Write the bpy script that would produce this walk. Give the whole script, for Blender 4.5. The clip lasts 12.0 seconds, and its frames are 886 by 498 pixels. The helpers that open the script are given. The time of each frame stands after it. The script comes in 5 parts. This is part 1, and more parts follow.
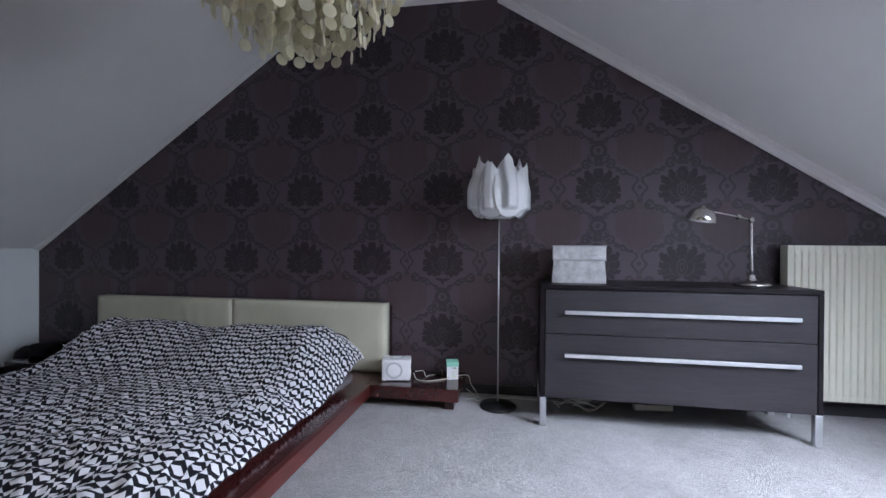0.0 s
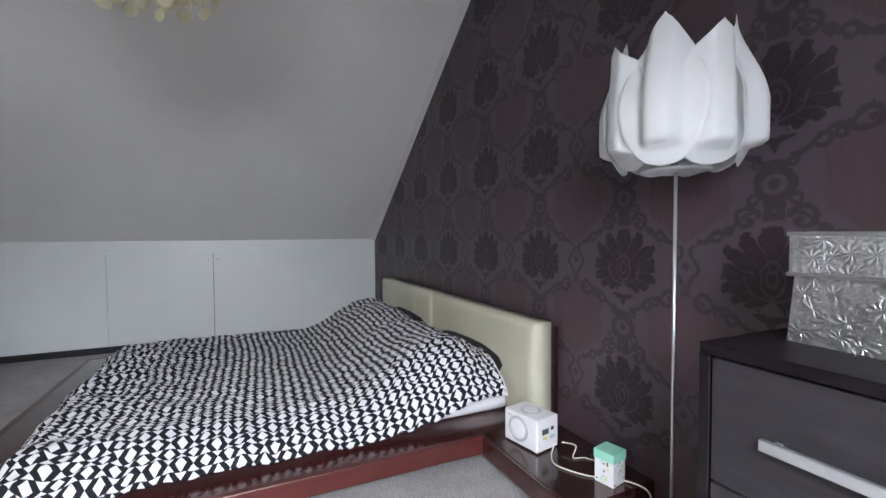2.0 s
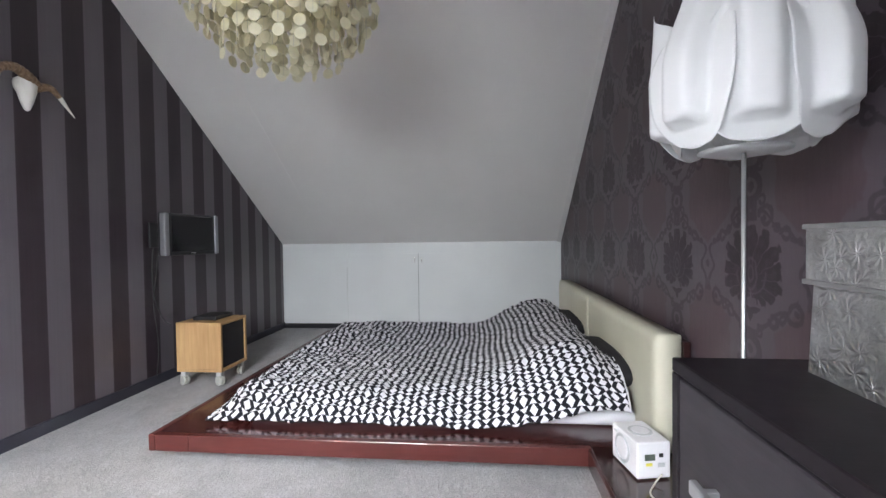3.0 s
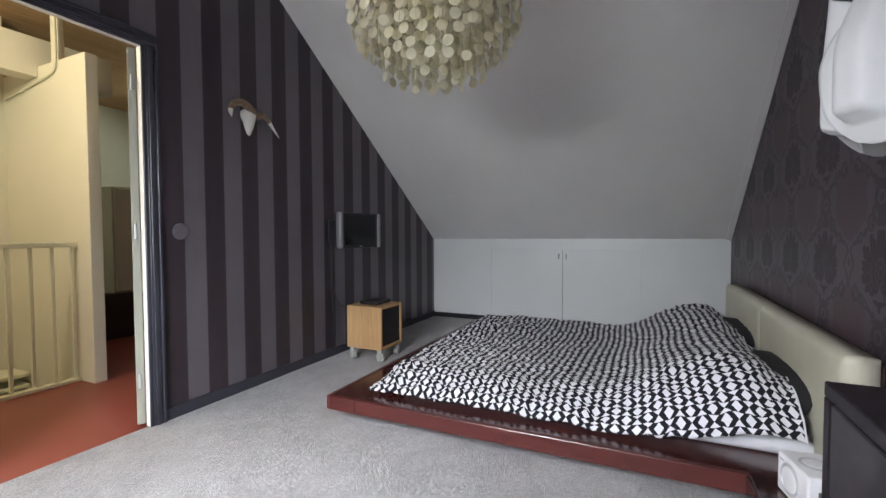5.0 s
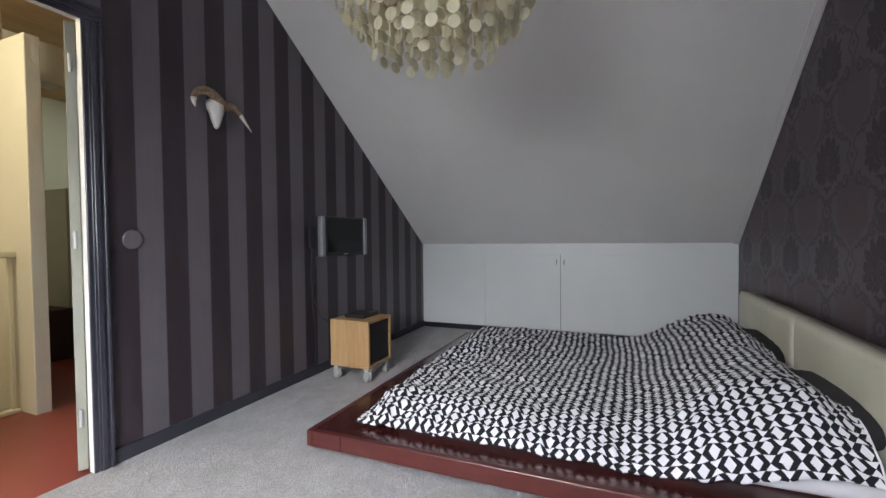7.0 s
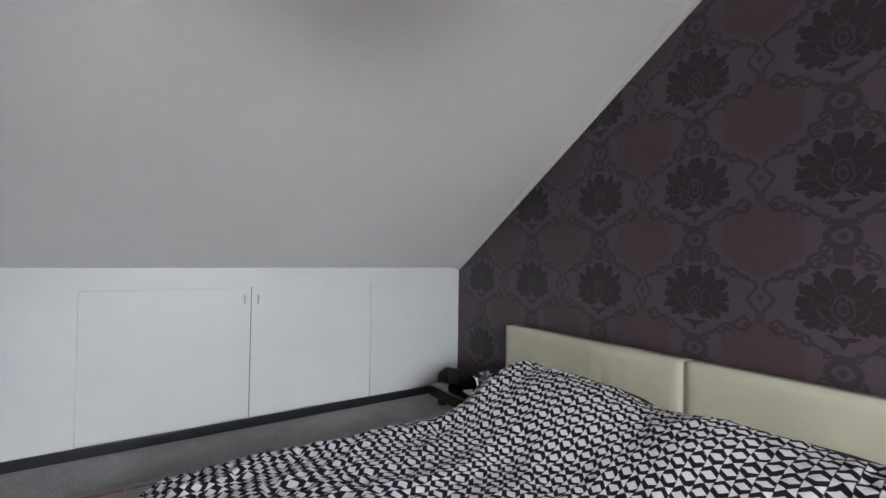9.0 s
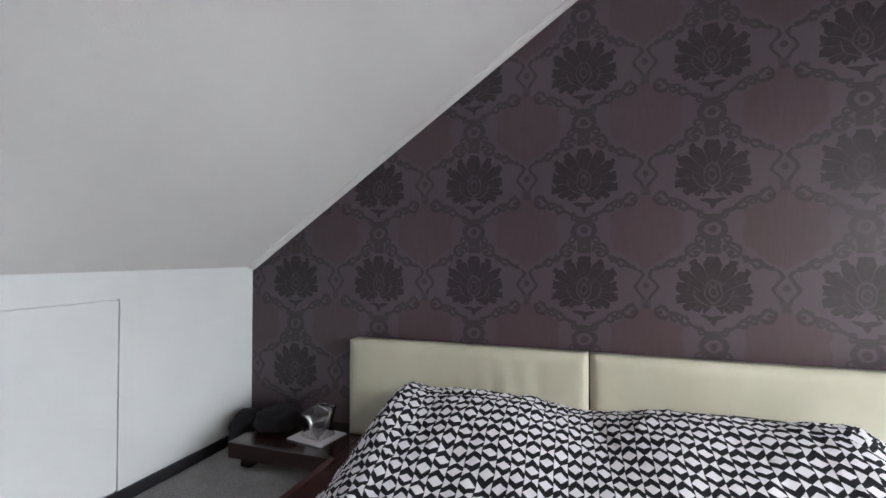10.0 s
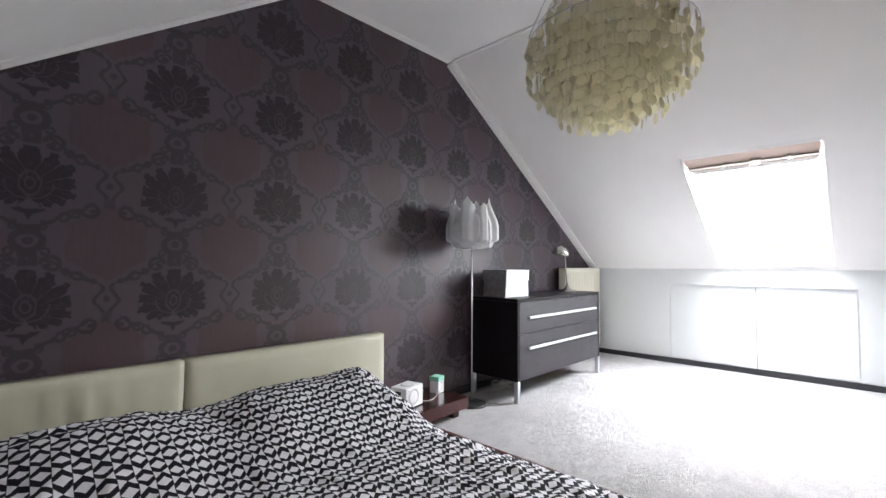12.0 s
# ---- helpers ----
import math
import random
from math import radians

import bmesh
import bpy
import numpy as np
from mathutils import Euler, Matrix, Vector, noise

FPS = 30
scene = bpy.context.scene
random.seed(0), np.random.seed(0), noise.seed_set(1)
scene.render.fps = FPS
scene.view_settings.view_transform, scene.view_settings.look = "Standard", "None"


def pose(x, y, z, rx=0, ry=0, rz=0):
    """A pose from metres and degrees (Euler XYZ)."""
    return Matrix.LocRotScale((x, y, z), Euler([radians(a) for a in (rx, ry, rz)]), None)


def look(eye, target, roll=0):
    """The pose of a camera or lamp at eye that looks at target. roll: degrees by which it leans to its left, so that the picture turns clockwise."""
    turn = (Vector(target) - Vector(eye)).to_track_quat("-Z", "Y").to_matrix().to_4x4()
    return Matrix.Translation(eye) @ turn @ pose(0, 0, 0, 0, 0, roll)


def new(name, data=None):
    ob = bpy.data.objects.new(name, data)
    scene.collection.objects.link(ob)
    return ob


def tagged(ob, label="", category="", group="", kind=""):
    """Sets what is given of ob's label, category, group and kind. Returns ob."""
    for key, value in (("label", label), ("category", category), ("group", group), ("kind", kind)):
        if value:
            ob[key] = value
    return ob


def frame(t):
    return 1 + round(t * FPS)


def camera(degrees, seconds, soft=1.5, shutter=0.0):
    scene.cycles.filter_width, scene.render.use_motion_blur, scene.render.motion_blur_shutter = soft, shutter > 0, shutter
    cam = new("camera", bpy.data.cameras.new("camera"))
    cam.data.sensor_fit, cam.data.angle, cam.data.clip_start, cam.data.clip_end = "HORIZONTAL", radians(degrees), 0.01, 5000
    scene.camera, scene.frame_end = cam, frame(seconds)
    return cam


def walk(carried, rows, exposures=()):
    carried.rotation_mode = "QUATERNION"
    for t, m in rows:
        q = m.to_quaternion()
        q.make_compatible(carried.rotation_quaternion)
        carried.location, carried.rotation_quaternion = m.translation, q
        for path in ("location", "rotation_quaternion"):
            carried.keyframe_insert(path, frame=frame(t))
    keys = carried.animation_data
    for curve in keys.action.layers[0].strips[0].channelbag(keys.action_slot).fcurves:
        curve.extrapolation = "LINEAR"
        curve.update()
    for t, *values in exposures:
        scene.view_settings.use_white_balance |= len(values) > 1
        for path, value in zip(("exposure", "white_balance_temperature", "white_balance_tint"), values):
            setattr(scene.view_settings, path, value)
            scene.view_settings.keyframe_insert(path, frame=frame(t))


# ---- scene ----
cam = camera(91.0, 12.0)
EXPOSURES = [
    (0, 0.02, 5650, 14), (0.5, 0.25, 5850, 14), (1.5, 0.42, 6050, 13), (2.0, 0.62, 6200, 12), (2.5, 0.92, 6350, 12), (3.5, 0.78, 6350, 12), (5.5, 0.38, 6350, 12), (6.5, 0.38, 6350, 12),
    (8.5, 0.85, 6350, 12), (9.5, 1.30, 6350, 12), (10.5, 1.58, 6350, 12), (12, 1.00, 6400, 12),
]
PATH = [
    (0, (4.063, -3.114, 1.045), (3.727, -1.143, 1.034), 0.4),
    (0.5, (4.049, -2.891, 1.047), (3.386, -1.004, 0.993), -0.2),
    (1, (4.157, -2.423, 1.051), (2.994, -0.797, 1.0), -0.5),
    (1.5, (4.467, -1.953, 1.056), (2.882, -0.733, 1.025), -0.3),
    (2, (4.799, -1.386, 1.057), (2.988, -0.541, 0.988), -0.3),
    (2.5, (4.926, -0.959, 1.06), (2.982, -0.492, 1.004), -0.5),
    (3, (5.004, -0.836, 1.043), (3.014, -1.034, 0.997), -0.8),
    (3.5, (5.042, -0.786, 1.043), (3.159, -1.457, 0.98), -1.3),
    (5.5, (5.096, -0.767, 1.077), (3.284, -1.611, 1.01), -0.3),
    (6, (5.102, -0.747, 1.082), (3.29, -1.591, 1.02), -0.4),
    (6.5, (5.07, -0.781, 1.082), (3.262, -1.634, 1.023), 0.0),
    (8.3, (3.618, -1.828, 1.105), (1.625, -1.66, 1.103), 0.4),
    (8.5, (3.474, -1.929, 1.106), (1.517, -1.517, 1.133), 1.7),
    (9, (2.979, -2.161, 1.093), (1.318, -1.048, 1.13), 0.9),
    (9.5, (2.395, -2.22, 1.083), (1.175, -0.637, 1.159), 1.1),
    (10, (1.913, -2.174, 1.074), (1.303, -0.27, 1.106), 0.1),
    (10.5, (1.467, -2.299, 1.07), (1.693, -0.313, 1.122), 0.4),
    (11, (1.215, -2.433, 1.073), (2.23, -0.711, 1.14), -0.3),
    (11.5, (1.252, -2.482, 1.078), (2.63, -1.035, 1.16), -0.1),
    (12, (1.269, -2.484, 1.1), (2.715, -1.104, 1.173), 0.2),
]
walk(cam, [(t, look(eye, aim, lean)) for t, eye, aim, lean in PATH], EXPOSURES)

# ---- world and light ----
world = bpy.data.worlds.new("world")
scene.world = world
world.use_nodes = True
wn = world.node_tree
sky = wn.nodes.new("ShaderNodeTexSky")
sky.sky_type = "NISHITA"
sky.sun_disc = False
sky.sun_elevation = radians(40)
sky.sun_rotation = radians(75)
sky.dust_density = 3.0
wn.links.new(sky.outputs[0], wn.nodes["Background"].inputs[0])
wn.nodes["Background"].inputs[1].default_value = 0.06

sun = new("sun", bpy.data.lights.new("sun", "SUN"))
sun.data.energy = 0.8
sun.data.angle = radians(25)
sun.data.color = (1.0, 0.97, 0.93)
sun.matrix_world = look((12, -1.0, 9), (5, -2.2, 1.0))

# the room, in metres: wallpapered wall at y = 0, knee walls at x = 0 and x = W
W, D = 6.68, 3.265
KL, KR = 1.005, 1.065          # height of the knee walls
XL, XR, TOP = 2.60, 3.94, 2.822  # the flat part of the ceiling
SX, SZ = (W - XR), (KR - TOP)
SLEN = math.hypot(SX, SZ)
UX, UZ = SX / SLEN, SZ / SLEN   # down the window slope
NX, NZ = -UZ, UX                # out of the window slope


def slope_point(s, y, n=0.0):
    return Vector((XR + UX * s + NX * n, y, TOP + UZ * s + NZ * n))


S0, S1, Y0, Y1 = 1.530, 3.205, -2.340, -1.405   # roof window opening

win = new("window_daylight", bpy.data.lights.new("window_daylight", "AREA"))
win.data.shape = "RECTANGLE"
win.data.size, win.data.size_y = 1.0, 1.66
win.data.energy = 116
win.data.spread = radians(132)
win.data.color = (0.93, 0.97, 1.0)
win.matrix_world = look(slope_point((S0 + S1) / 2, (Y0 + Y1) / 2, 0.40), slope_point((S0 + S1) / 2 - 0.14, (Y0 + Y1) / 2, -0.8))

# Unseen warm point light added to brighten the landing; it has no fixture.
hall_fill = new("hall_fill", bpy.data.lights.new("hall_fill", "POINT"))
hall_fill.data.shadow_soft_size = 0.12
hall_fill.data.energy = 40
hall_fill.data.color = (1.0, 0.93, 0.64)
hall_fill.location = (4.6, -4.3, 2.45)


# Unseen area light added to brighten the far room; no window is modelled there.
far_fill = new("far_room_fill", bpy.data.lights.new("far_room_fill", "AREA"))
far_fill.data.size = 0.8
far_fill.data.energy = 8
far_fill.data.color = (0.90, 1.0, 0.80)
far_fill.matrix_world = look((1.4, -6.2, 2.7), (2.6, -6.6, 0.8))


# ---- node helpers ----
class Ex:
    """A value in a node tree, with arithmetic."""

    def __init__(self, nt, sock):
        self.nt, self.s = nt, sock

    def op(self, kind, *others):
        n = self.nt.nodes.new("ShaderNodeMath")
        n.operation = kind
        for i, v in enumerate((self, *others)):
            if isinstance(v, Ex):
                self.nt.links.new(v.s, n.inputs[i])
            else:
                n.inputs[i].default_value = v
        return Ex(self.nt, n.outputs[0])

    def __add__(self, o): return self.op("ADD", o)
    def __sub__(self, o): return self.op("SUBTRACT", o)
    def __mul__(self, o): return self.op("MULTIPLY", o)
    def __truediv__(self, o): return self.op("DIVIDE", o)
    def lt(self, o): return self.op("LESS_THAN", o)
    def gt(self, o): return self.op("GREATER_THAN", o)
    def abs(self): return self.op("ABSOLUTE")
    def max(self, o): return self.op("MAXIMUM", o)
    def min(self, o): return self.op("MINIMUM", o)
    def wrap(self, lo, hi): return self.op("WRAP", hi, lo)

    def below(self, edge, soft):
        """1 where this is under edge, 0 over it, with a soft step."""
        n = self.nt.nodes.new("ShaderNodeMapRange")
        n.interpolation_type = "SMOOTHSTEP"
        self.nt.links.new(self.s, n.inputs[0])
        for i, v in enumerate((edge - soft, edge + soft, 1.0, 0.0)):
            n.inputs[i + 1].default_value = v
        return Ex(self.nt, n.outputs[0])


class Mat:
    def __init__(self, name, rough=0.6, metal=0.0, color=(0.5, 0.5, 0.5)):
        self.m = bpy.data.materials.new(name)
        self.m.use_nodes = True
        self.nt = self.m.node_tree
        self.b = self.nt.nodes["Principled BSDF"]
        self.b.inputs["Roughness"].default_value = rough
        self.b.inputs["Metallic"].default_value = metal
        self.b.inputs["Base Color"].default_value = (*color, 1)

    def coords(self, kind="Object"):
        tc = self.nt.nodes.new("ShaderNodeTexCoord")
        return tc.outputs[kind]

    def split(self, sock):
        n = self.nt.nodes.new("ShaderNodeSeparateXYZ")
        self.nt.links.new(sock, n.inputs[0])
        return [Ex(self.nt, o) for o in n.outputs]

    def noise(self, scale, detail=3, rough=0.55, stretch=(1, 1, 1), kind="Object", loc=(0, 0, 0)):
        mp = self.nt.nodes.new("ShaderNodeMapping")
        mp.inputs["Scale"].default_value = stretch
        mp.inputs["Location"].default_value = loc
        self.nt.links.new(self.coords(kind), mp.inputs[0])
        n = self.nt.nodes.new("ShaderNodeTexNoise")
        n.inputs["Scale"].default_value = scale
        n.inputs["Detail"].default_value = detail
        n.inputs["Roughness"].default_value = rough
        self.nt.links.new(mp.outputs[0], n.inputs["Vector"])
        return Ex(self.nt, n.outputs["Fac"])

    def mix(self, fac, a, b):
        n = self.nt.nodes.new("ShaderNodeMix")
        n.data_type = "RGBA"
        if isinstance(fac, Ex):
            self.nt.links.new(fac.s, n.inputs[0])
        else:
            n.inputs[0].default_value = fac
        for v, i in ((a, 6), (b, 7)):
            if isinstance(v, tuple):
                n.inputs[i].default_value = (*v, 1)
            else:
                self.nt.links.new(v, n.inputs[i])
        return n.outputs[2]

    def ramp(self, e, lo, hi):
        n = self.nt.nodes.new("ShaderNodeMapRange")
        self.nt.links.new(e.s, n.inputs[0])
        n.inputs[1].default_value, n.inputs[2].default_value = lo, hi
        return Ex(self.nt, n.outputs[0])

    def color(self, sock):
        self.nt.links.new(sock, self.b.inputs["Base Color"])
        return self

    def rough(self, e):
        self.nt.links.new(e.s, self.b.inputs["Roughness"])
        return self

    def bump(self, e, dist=0.002, strength=1.0):
        n = self.nt.nodes.new("ShaderNodeBump")
        n.inputs["Distance"].default_value = dist
        n.inputs["Strength"].default_value = strength
        self.nt.links.new(e.s, n.inputs["Height"])
        self.nt.links.new(n.outputs[0], self.b.inputs["Normal"])
        return self


def painted(name, c, rough=0.55, var=0.06, bump=0.0006, grain=180, big=1.3):
    m = Mat(name, rough)
    a = m.ramp(m.noise(big, 4), 0.3, 0.7)
    dark = tuple(v * (1 - var) for v in c)
    m.color(m.mix(a, dark, c))
    m.bump(m.noise(grain, 2) + m.noise(14, 2) * 0.6, bump)
    return m.m


def plain(name, c, rough=0.5, metal=0.0, var=0.12, scale=30):
    m = Mat(name, rough, metal)
    a = m.ramp(m.noise(scale, 3), 0.3, 0.7)
    m.color(m.mix(a, tuple(v * (1 - var) for v in c), c))
    m.rough(m.noise(scale * 2, 2) * 0.15 + (rough - 0.07))
    return m.m


def timber(name, dark, light, rough, along="x", scale=1.0, bump=0.0003, coat=0.0, grain=60):
    st = {"x": (0.08, 1, 1), "y": (1, 0.08, 1), "z": (1, 1, 0.08)}[along]
    m = Mat(name, rough)
    g = m.noise(grain * scale, 5, 0.65, st)
    big = m.noise(5 * scale, 3, 0.5, st)
    f = m.ramp(g * 0.6 + big * 0.5, 0.35, 0.75)
    m.color(m.mix(f, dark, light))
    m.bump(g, bump)
    if coat:
        m.b.inputs["Coat Weight"].default_value = coat
        m.b.inputs["Coat Roughness"].default_value = 0.12
    m.rough(m.noise(9, 3) * (0.03 if coat else 0.16) + (rough - 0.05))
    return m.m


def damask():
    """Satin wallpaper: an ogee lattice of scrolls with dark flower heads and plum lozenges."""
    m = Mat("damask_wallpaper", 0.5)
    px, pz, x0, z0 = 0.537, 0.515, 1.383, 1.4525
    x, y, z = m.split(m.coords())
    wob = m.noise(28, 3) - 0.5
    wob2 = m.noise(28, 3, loc=(7, 3, 1)) - 0.5
    x = x + wob * 0.020
    z = z + wob2 * 0.020
    ax = (x - x0).wrap(-px / 2, px / 2).abs()
    q = (z - z0).wrap(-pz / 2, pz / 2)
    bx = ax * -1.0 + px / 2
    bq = (z - z0 + pz / 2).wrap(-pz / 2, pz / 2)

    def dist(cx, cz):
        dx, dz = ax - cx, q - cz
        return (dx * dx + dz * dz).op("SQRT")

    def box_mask(a, lo, hi, soft=0.003):
        return a.below(hi, soft) * (a * -1.0).below(-lo, soft)

    # flower head: pointed leaves fanning out of a calyx, with pale veins between them
    lz = q + 0.052
    fan = ax.op("ARCTAN2", lz)
    reach = (ax * ax + lz * lz).op("SQRT")
    curl = (reach * 30.0).op("SINE") * 0.55 + (m.noise(16, 3) - 0.5) * 1.6
    leaf = (fan * (math.pi / 0.39) + curl).op("COSINE").abs()
    env = ((fan * -0.010 + 0.188).min(fan * -0.090 + 0.300)).max(0.0)
    fray = (reach * 170.0 + leaf * 2.0).op("SINE") * 0.006 + (m.noise(55, 3) - 0.5) * 0.030
    flower = (reach - env * (leaf.op("POWER", 0.7) * 0.30 + 0.72) - fray).below(0.0, 0.004) * (ax - 0.142 - fray).below(0.0, 0.004) * box_mask(q, -0.125, 0.136)
    gap = (leaf * reach).below(0.011, 0.006) * reach.gt(0.055)
    rib = (((fan * (math.pi / 0.39) + curl).op("SINE").abs()) * reach).below(0.0045, 0.004) * reach.gt(0.085) * 0.5
    bud = ((ax / 0.032).op("POWER", 2.0) + ((q + 0.018) / 0.050).op("POWER", 2.0)).op("SQRT")
    ringlet = (bud - 1.0).abs().below(0.10, 0.08).max((bud - 0.45).abs().below(0.10, 0.08))
    cup = (((ax / 0.075).op("POWER", 2.0) + ((q + 0.020) / 0.062).op("POWER", 2.0)).op("SQRT") - 1.0).abs().below(0.045, 0.04) * q.lt(-0.01)
    vein = gap.max(rib).max(ringlet).max(cup)
    under = ((ax / 0.052).op("POWER", 2.0) + ((q + 0.138 + ax * -0.25) / 0.011).op("POWER", 2.0)).below(1.0, 0.2)
    under = under.max((ax + (q + 0.150).abs() * 0.55).below(0.013, 0.003) * box_mask(q, -0.172, -0.118))
    # plum lozenge
    abq = bq.abs()
    scal = (bx * 70.0).op("SINE") * 0.004
    plum = (bx + (bq * 60.0).op("SINE") * 0.004 + wob * 0.02).below(0.150, 0.006) * (abq + bx * 0.72 + scal + wob * 0.03).below(0.182, 0.008)
    inner = (m.noise(30, 4, 0.6, (1, 1, 2.5)).below(0.44, 0.05)) * (abq + bx * 0.9).below(0.13, 0.03)
    # scroll work
    scroll = box_mask(q - 0.088 + (ax - 0.2) * 0.3, -0.008, 0.008) * box_mask(ax, 0.182, 0.232)
    qy = (q - 0.018) * 0.60
    vase = ((q + 0.003) * 58.0).op("COSINE") * 0.016 + 0.030
    scroll = scroll.max((bx - vase).abs().below(0.0085, 0.003) * box_mask(q, -0.060, 0.078))
    scroll = scroll.max((q.abs() - 0.205 + ax * 0.56 + (ax * 62.0).op("SINE") * 0.008).abs().below(0.0065, 0.003) * box_mask(ax, 0.035, 0.215))
    scroll = scroll.max(bx.below(0.019, 0.003) * box_mask(q, -0.100, -0.055) * 0.7)
    scroll = scroll.max(box_mask(q + 0.160 + (ax * -1.0 + 0.095) * 0.55, -0.009, 0.009) * box_mask(ax, 0.030, 0.097))
    scroll = scroll.max(ax.below(0.030, 0.003) * box_mask(q, 0.150, 0.215)).max(ax.below(0.036, 0.003) * box_mask(q, -0.215, -0.190))
    for cx, cz, rr, w in ((0, -0.2575, 0.049, 0.015), (0, 0.2575, 0.049, 0.015), (0.076, 0.160, 0.029, 0.0095), (0.124, 0.124, 0.011, 0.008),
                          (0.164, 0.104, 0.017, 0.009), (0.202, -0.112, 0.028, 0.0095), (0.152, -0.138, 0.012, 0.008),
                          (0.113, -0.150, 0.017, 0.009), (0.045, -0.195, 0.012, 0.007), (0.055, 0.212, 0.014, 0.007)):
        turn = ((q - cz) * (1.0 if cz > 0 else -1.0)).op("ARCTAN2", ax - cx)
        scroll = scroll.max((dist(cx, cz) - (turn * (rr * 0.09) + rr * 0.96)).abs().below(w * 0.82, 0.003))
    for cx, cz, rr in ((0, -0.2575, 0.017), (0, 0.2575, 0.017), (0.068, 0.156, 0.010), (0.211, -0.116, 0.010), (0.2685, 0.002, 0.014), (0.218, 0.085, 0.012)):
        scroll = scroll.max(dist(cx, cz).below(rr, 0.003))
    eye = dist(0, 0.182).below(0.006, 0.002)
    dark = flower.max(under * 0.9).max(scroll * 0.66 - eye * 0.4)
    dark = dark - vein * 0.50 * flower - m.noise(34, 4).below(0.45, 0.08) * flower * 0.14
    dark = dark.max(0.0)
    grey, plumc, darkc = (0.087, 0.067, 0.083), (0.078, 0.050, 0.060), (0.022, 0.013, 0.019)
    n = m.ramp(m.noise(2.2, 4), 0.3, 0.7)
    tex = m.ramp(m.noise(60, 4, 0.7, (1, 1, 0.15)), 0.3, 0.75)
    g1 = m.mix(n, grey, tuple(v * 0.86 for v in grey))
    g1 = m.mix(tex * 0.35, g1, tuple(v * 0.7 for v in grey))
    pc = m.mix(tex, plumc, tuple(v * 0.78 for v in plumc))
    c = m.mix(plum - inner * 0.15 * plum, g1, pc)
    c = m.mix(dark, c, darkc)
    m.color(c)
    m.rough(dark * 0.06 + plum * 0.03 + 0.44)
    m.b.inputs["Specular IOR Level"].default_value = 0.5
    m.bump(dark * -0.5 + tex * 0.5 + m.noise(400, 2) * 0.4, 0.0004)
    return m.m


def stripes():
    m = Mat("striped_wallpaper", 0.5)
    x, y, z = m.split(m.coords())
    period = 0.2765
    u = (x - 3.308).wrap(-period / 2, period / 2).abs()
    light = u.below(period / 4, 0.0015)
    fine = m.noise(120, 3, 0.6, (1, 1, 0.02))
    n = m.ramp(m.noise(1.5, 3), 0.3, 0.7)
    a = m.mix(fine, (0.112, 0.096, 0.112), (0.142, 0.126, 0.142))
    b = m.mix(fine, (0.028, 0.018, 0.024), (0.040, 0.028, 0.036))
    c = m.mix(light, b, a)
    c = m.mix(n * 0.12, c, (0.03, 0.025, 0.03))
    m.color(c)
    m.rough(light * -0.1 + 0.5)
    m.bump(fine * 0.6 + m.noise(300, 2) * 0.4, 0.0003)
    return m.m


def carpet_material():
    m = Mat("carpet", 0.95)
    tuft = m.noise(120, 4, 0.75)
    clump = m.noise(38, 4, 0.65)
    big = m.noise(1.9, 5, 0.6)
    patch = m.noise(9, 5, 0.65)
    f = m.ramp(big * 0.35 + clump * 0.30 + patch * 0.35, 0.41, 0.59)
    c = m.mix(f, (0.38, 0.365, 0.37), (0.60, 0.585, 0.59))
    c = m.mix(m.ramp(tuft, 0.32, 0.58), (0.20, 0.19, 0.195), c)
    m.color(c)
    m.bump(tuft * 1.2 + clump * 0.9 + patch * 1.2 + big * 0.9, 0.016, 1.0)
    m.b.inputs["Sheen Weight"].default_value = 0.3
    return m.m


def duvet_material():
    """White lozenges held by black chevrons, in rows offset by half."""
    m = Mat("duvet_print", 0.85)
    u, v, _ = m.split(m.coords("UV"))
    a, b = 0.085, 0.048
    u = u + (m.noise(9, 2, kind="UV") - 0.5) * 0.006
    row = (u / b).op("FLOOR")
    odd = row.op("FLOORED_MODULO", 2.0)
    q = (u - row * b - b / 2).abs()
    p = (v + odd * (a / 2)).wrap(-a / 2, a / 2).abs()
    black = (p + q * 0.85).below(0.0430, 0.0010) * (p * -1.0 + q * -0.80).below(-0.0196, 0.0010)
    line = (q * -1.0).below(-(b / 2 - 0.0012), 0.0006)
    k = black.max(line * 0.8)
    weave = m.noise(900, 2, 0.6, kind="UV")
    w = m.mix(weave, (0.60, 0.59, 0.63), (0.75, 0.74, 0.78))
    d = m.mix(weave, (0.006, 0.006, 0.010), (0.013, 0.013, 0.019))
    m.color(m.mix(k, w, d))
    m.bump(m.noise(26, 4, 0.6, (1, 0.5, 1), kind="UV") + weave * 0.03, 0.010, 0.6)
    m.b.inputs["Specular IOR Level"].default_value = 0.25
    return m.m


def leather():
    m = Mat("cream_leather", 0.42)
    a = m.ramp(m.noise(3, 4), 0.3, 0.7)
    m.color(m.mix(a, (0.49, 0.475, 0.375), (0.57, 0.55, 0.445)))
    m.bump(m.noise(5, 3, 0.5, (1, 1, 0.4)) * 5.0 + m.noise(350, 3) * 0.25, 0.0012)
    return m.m


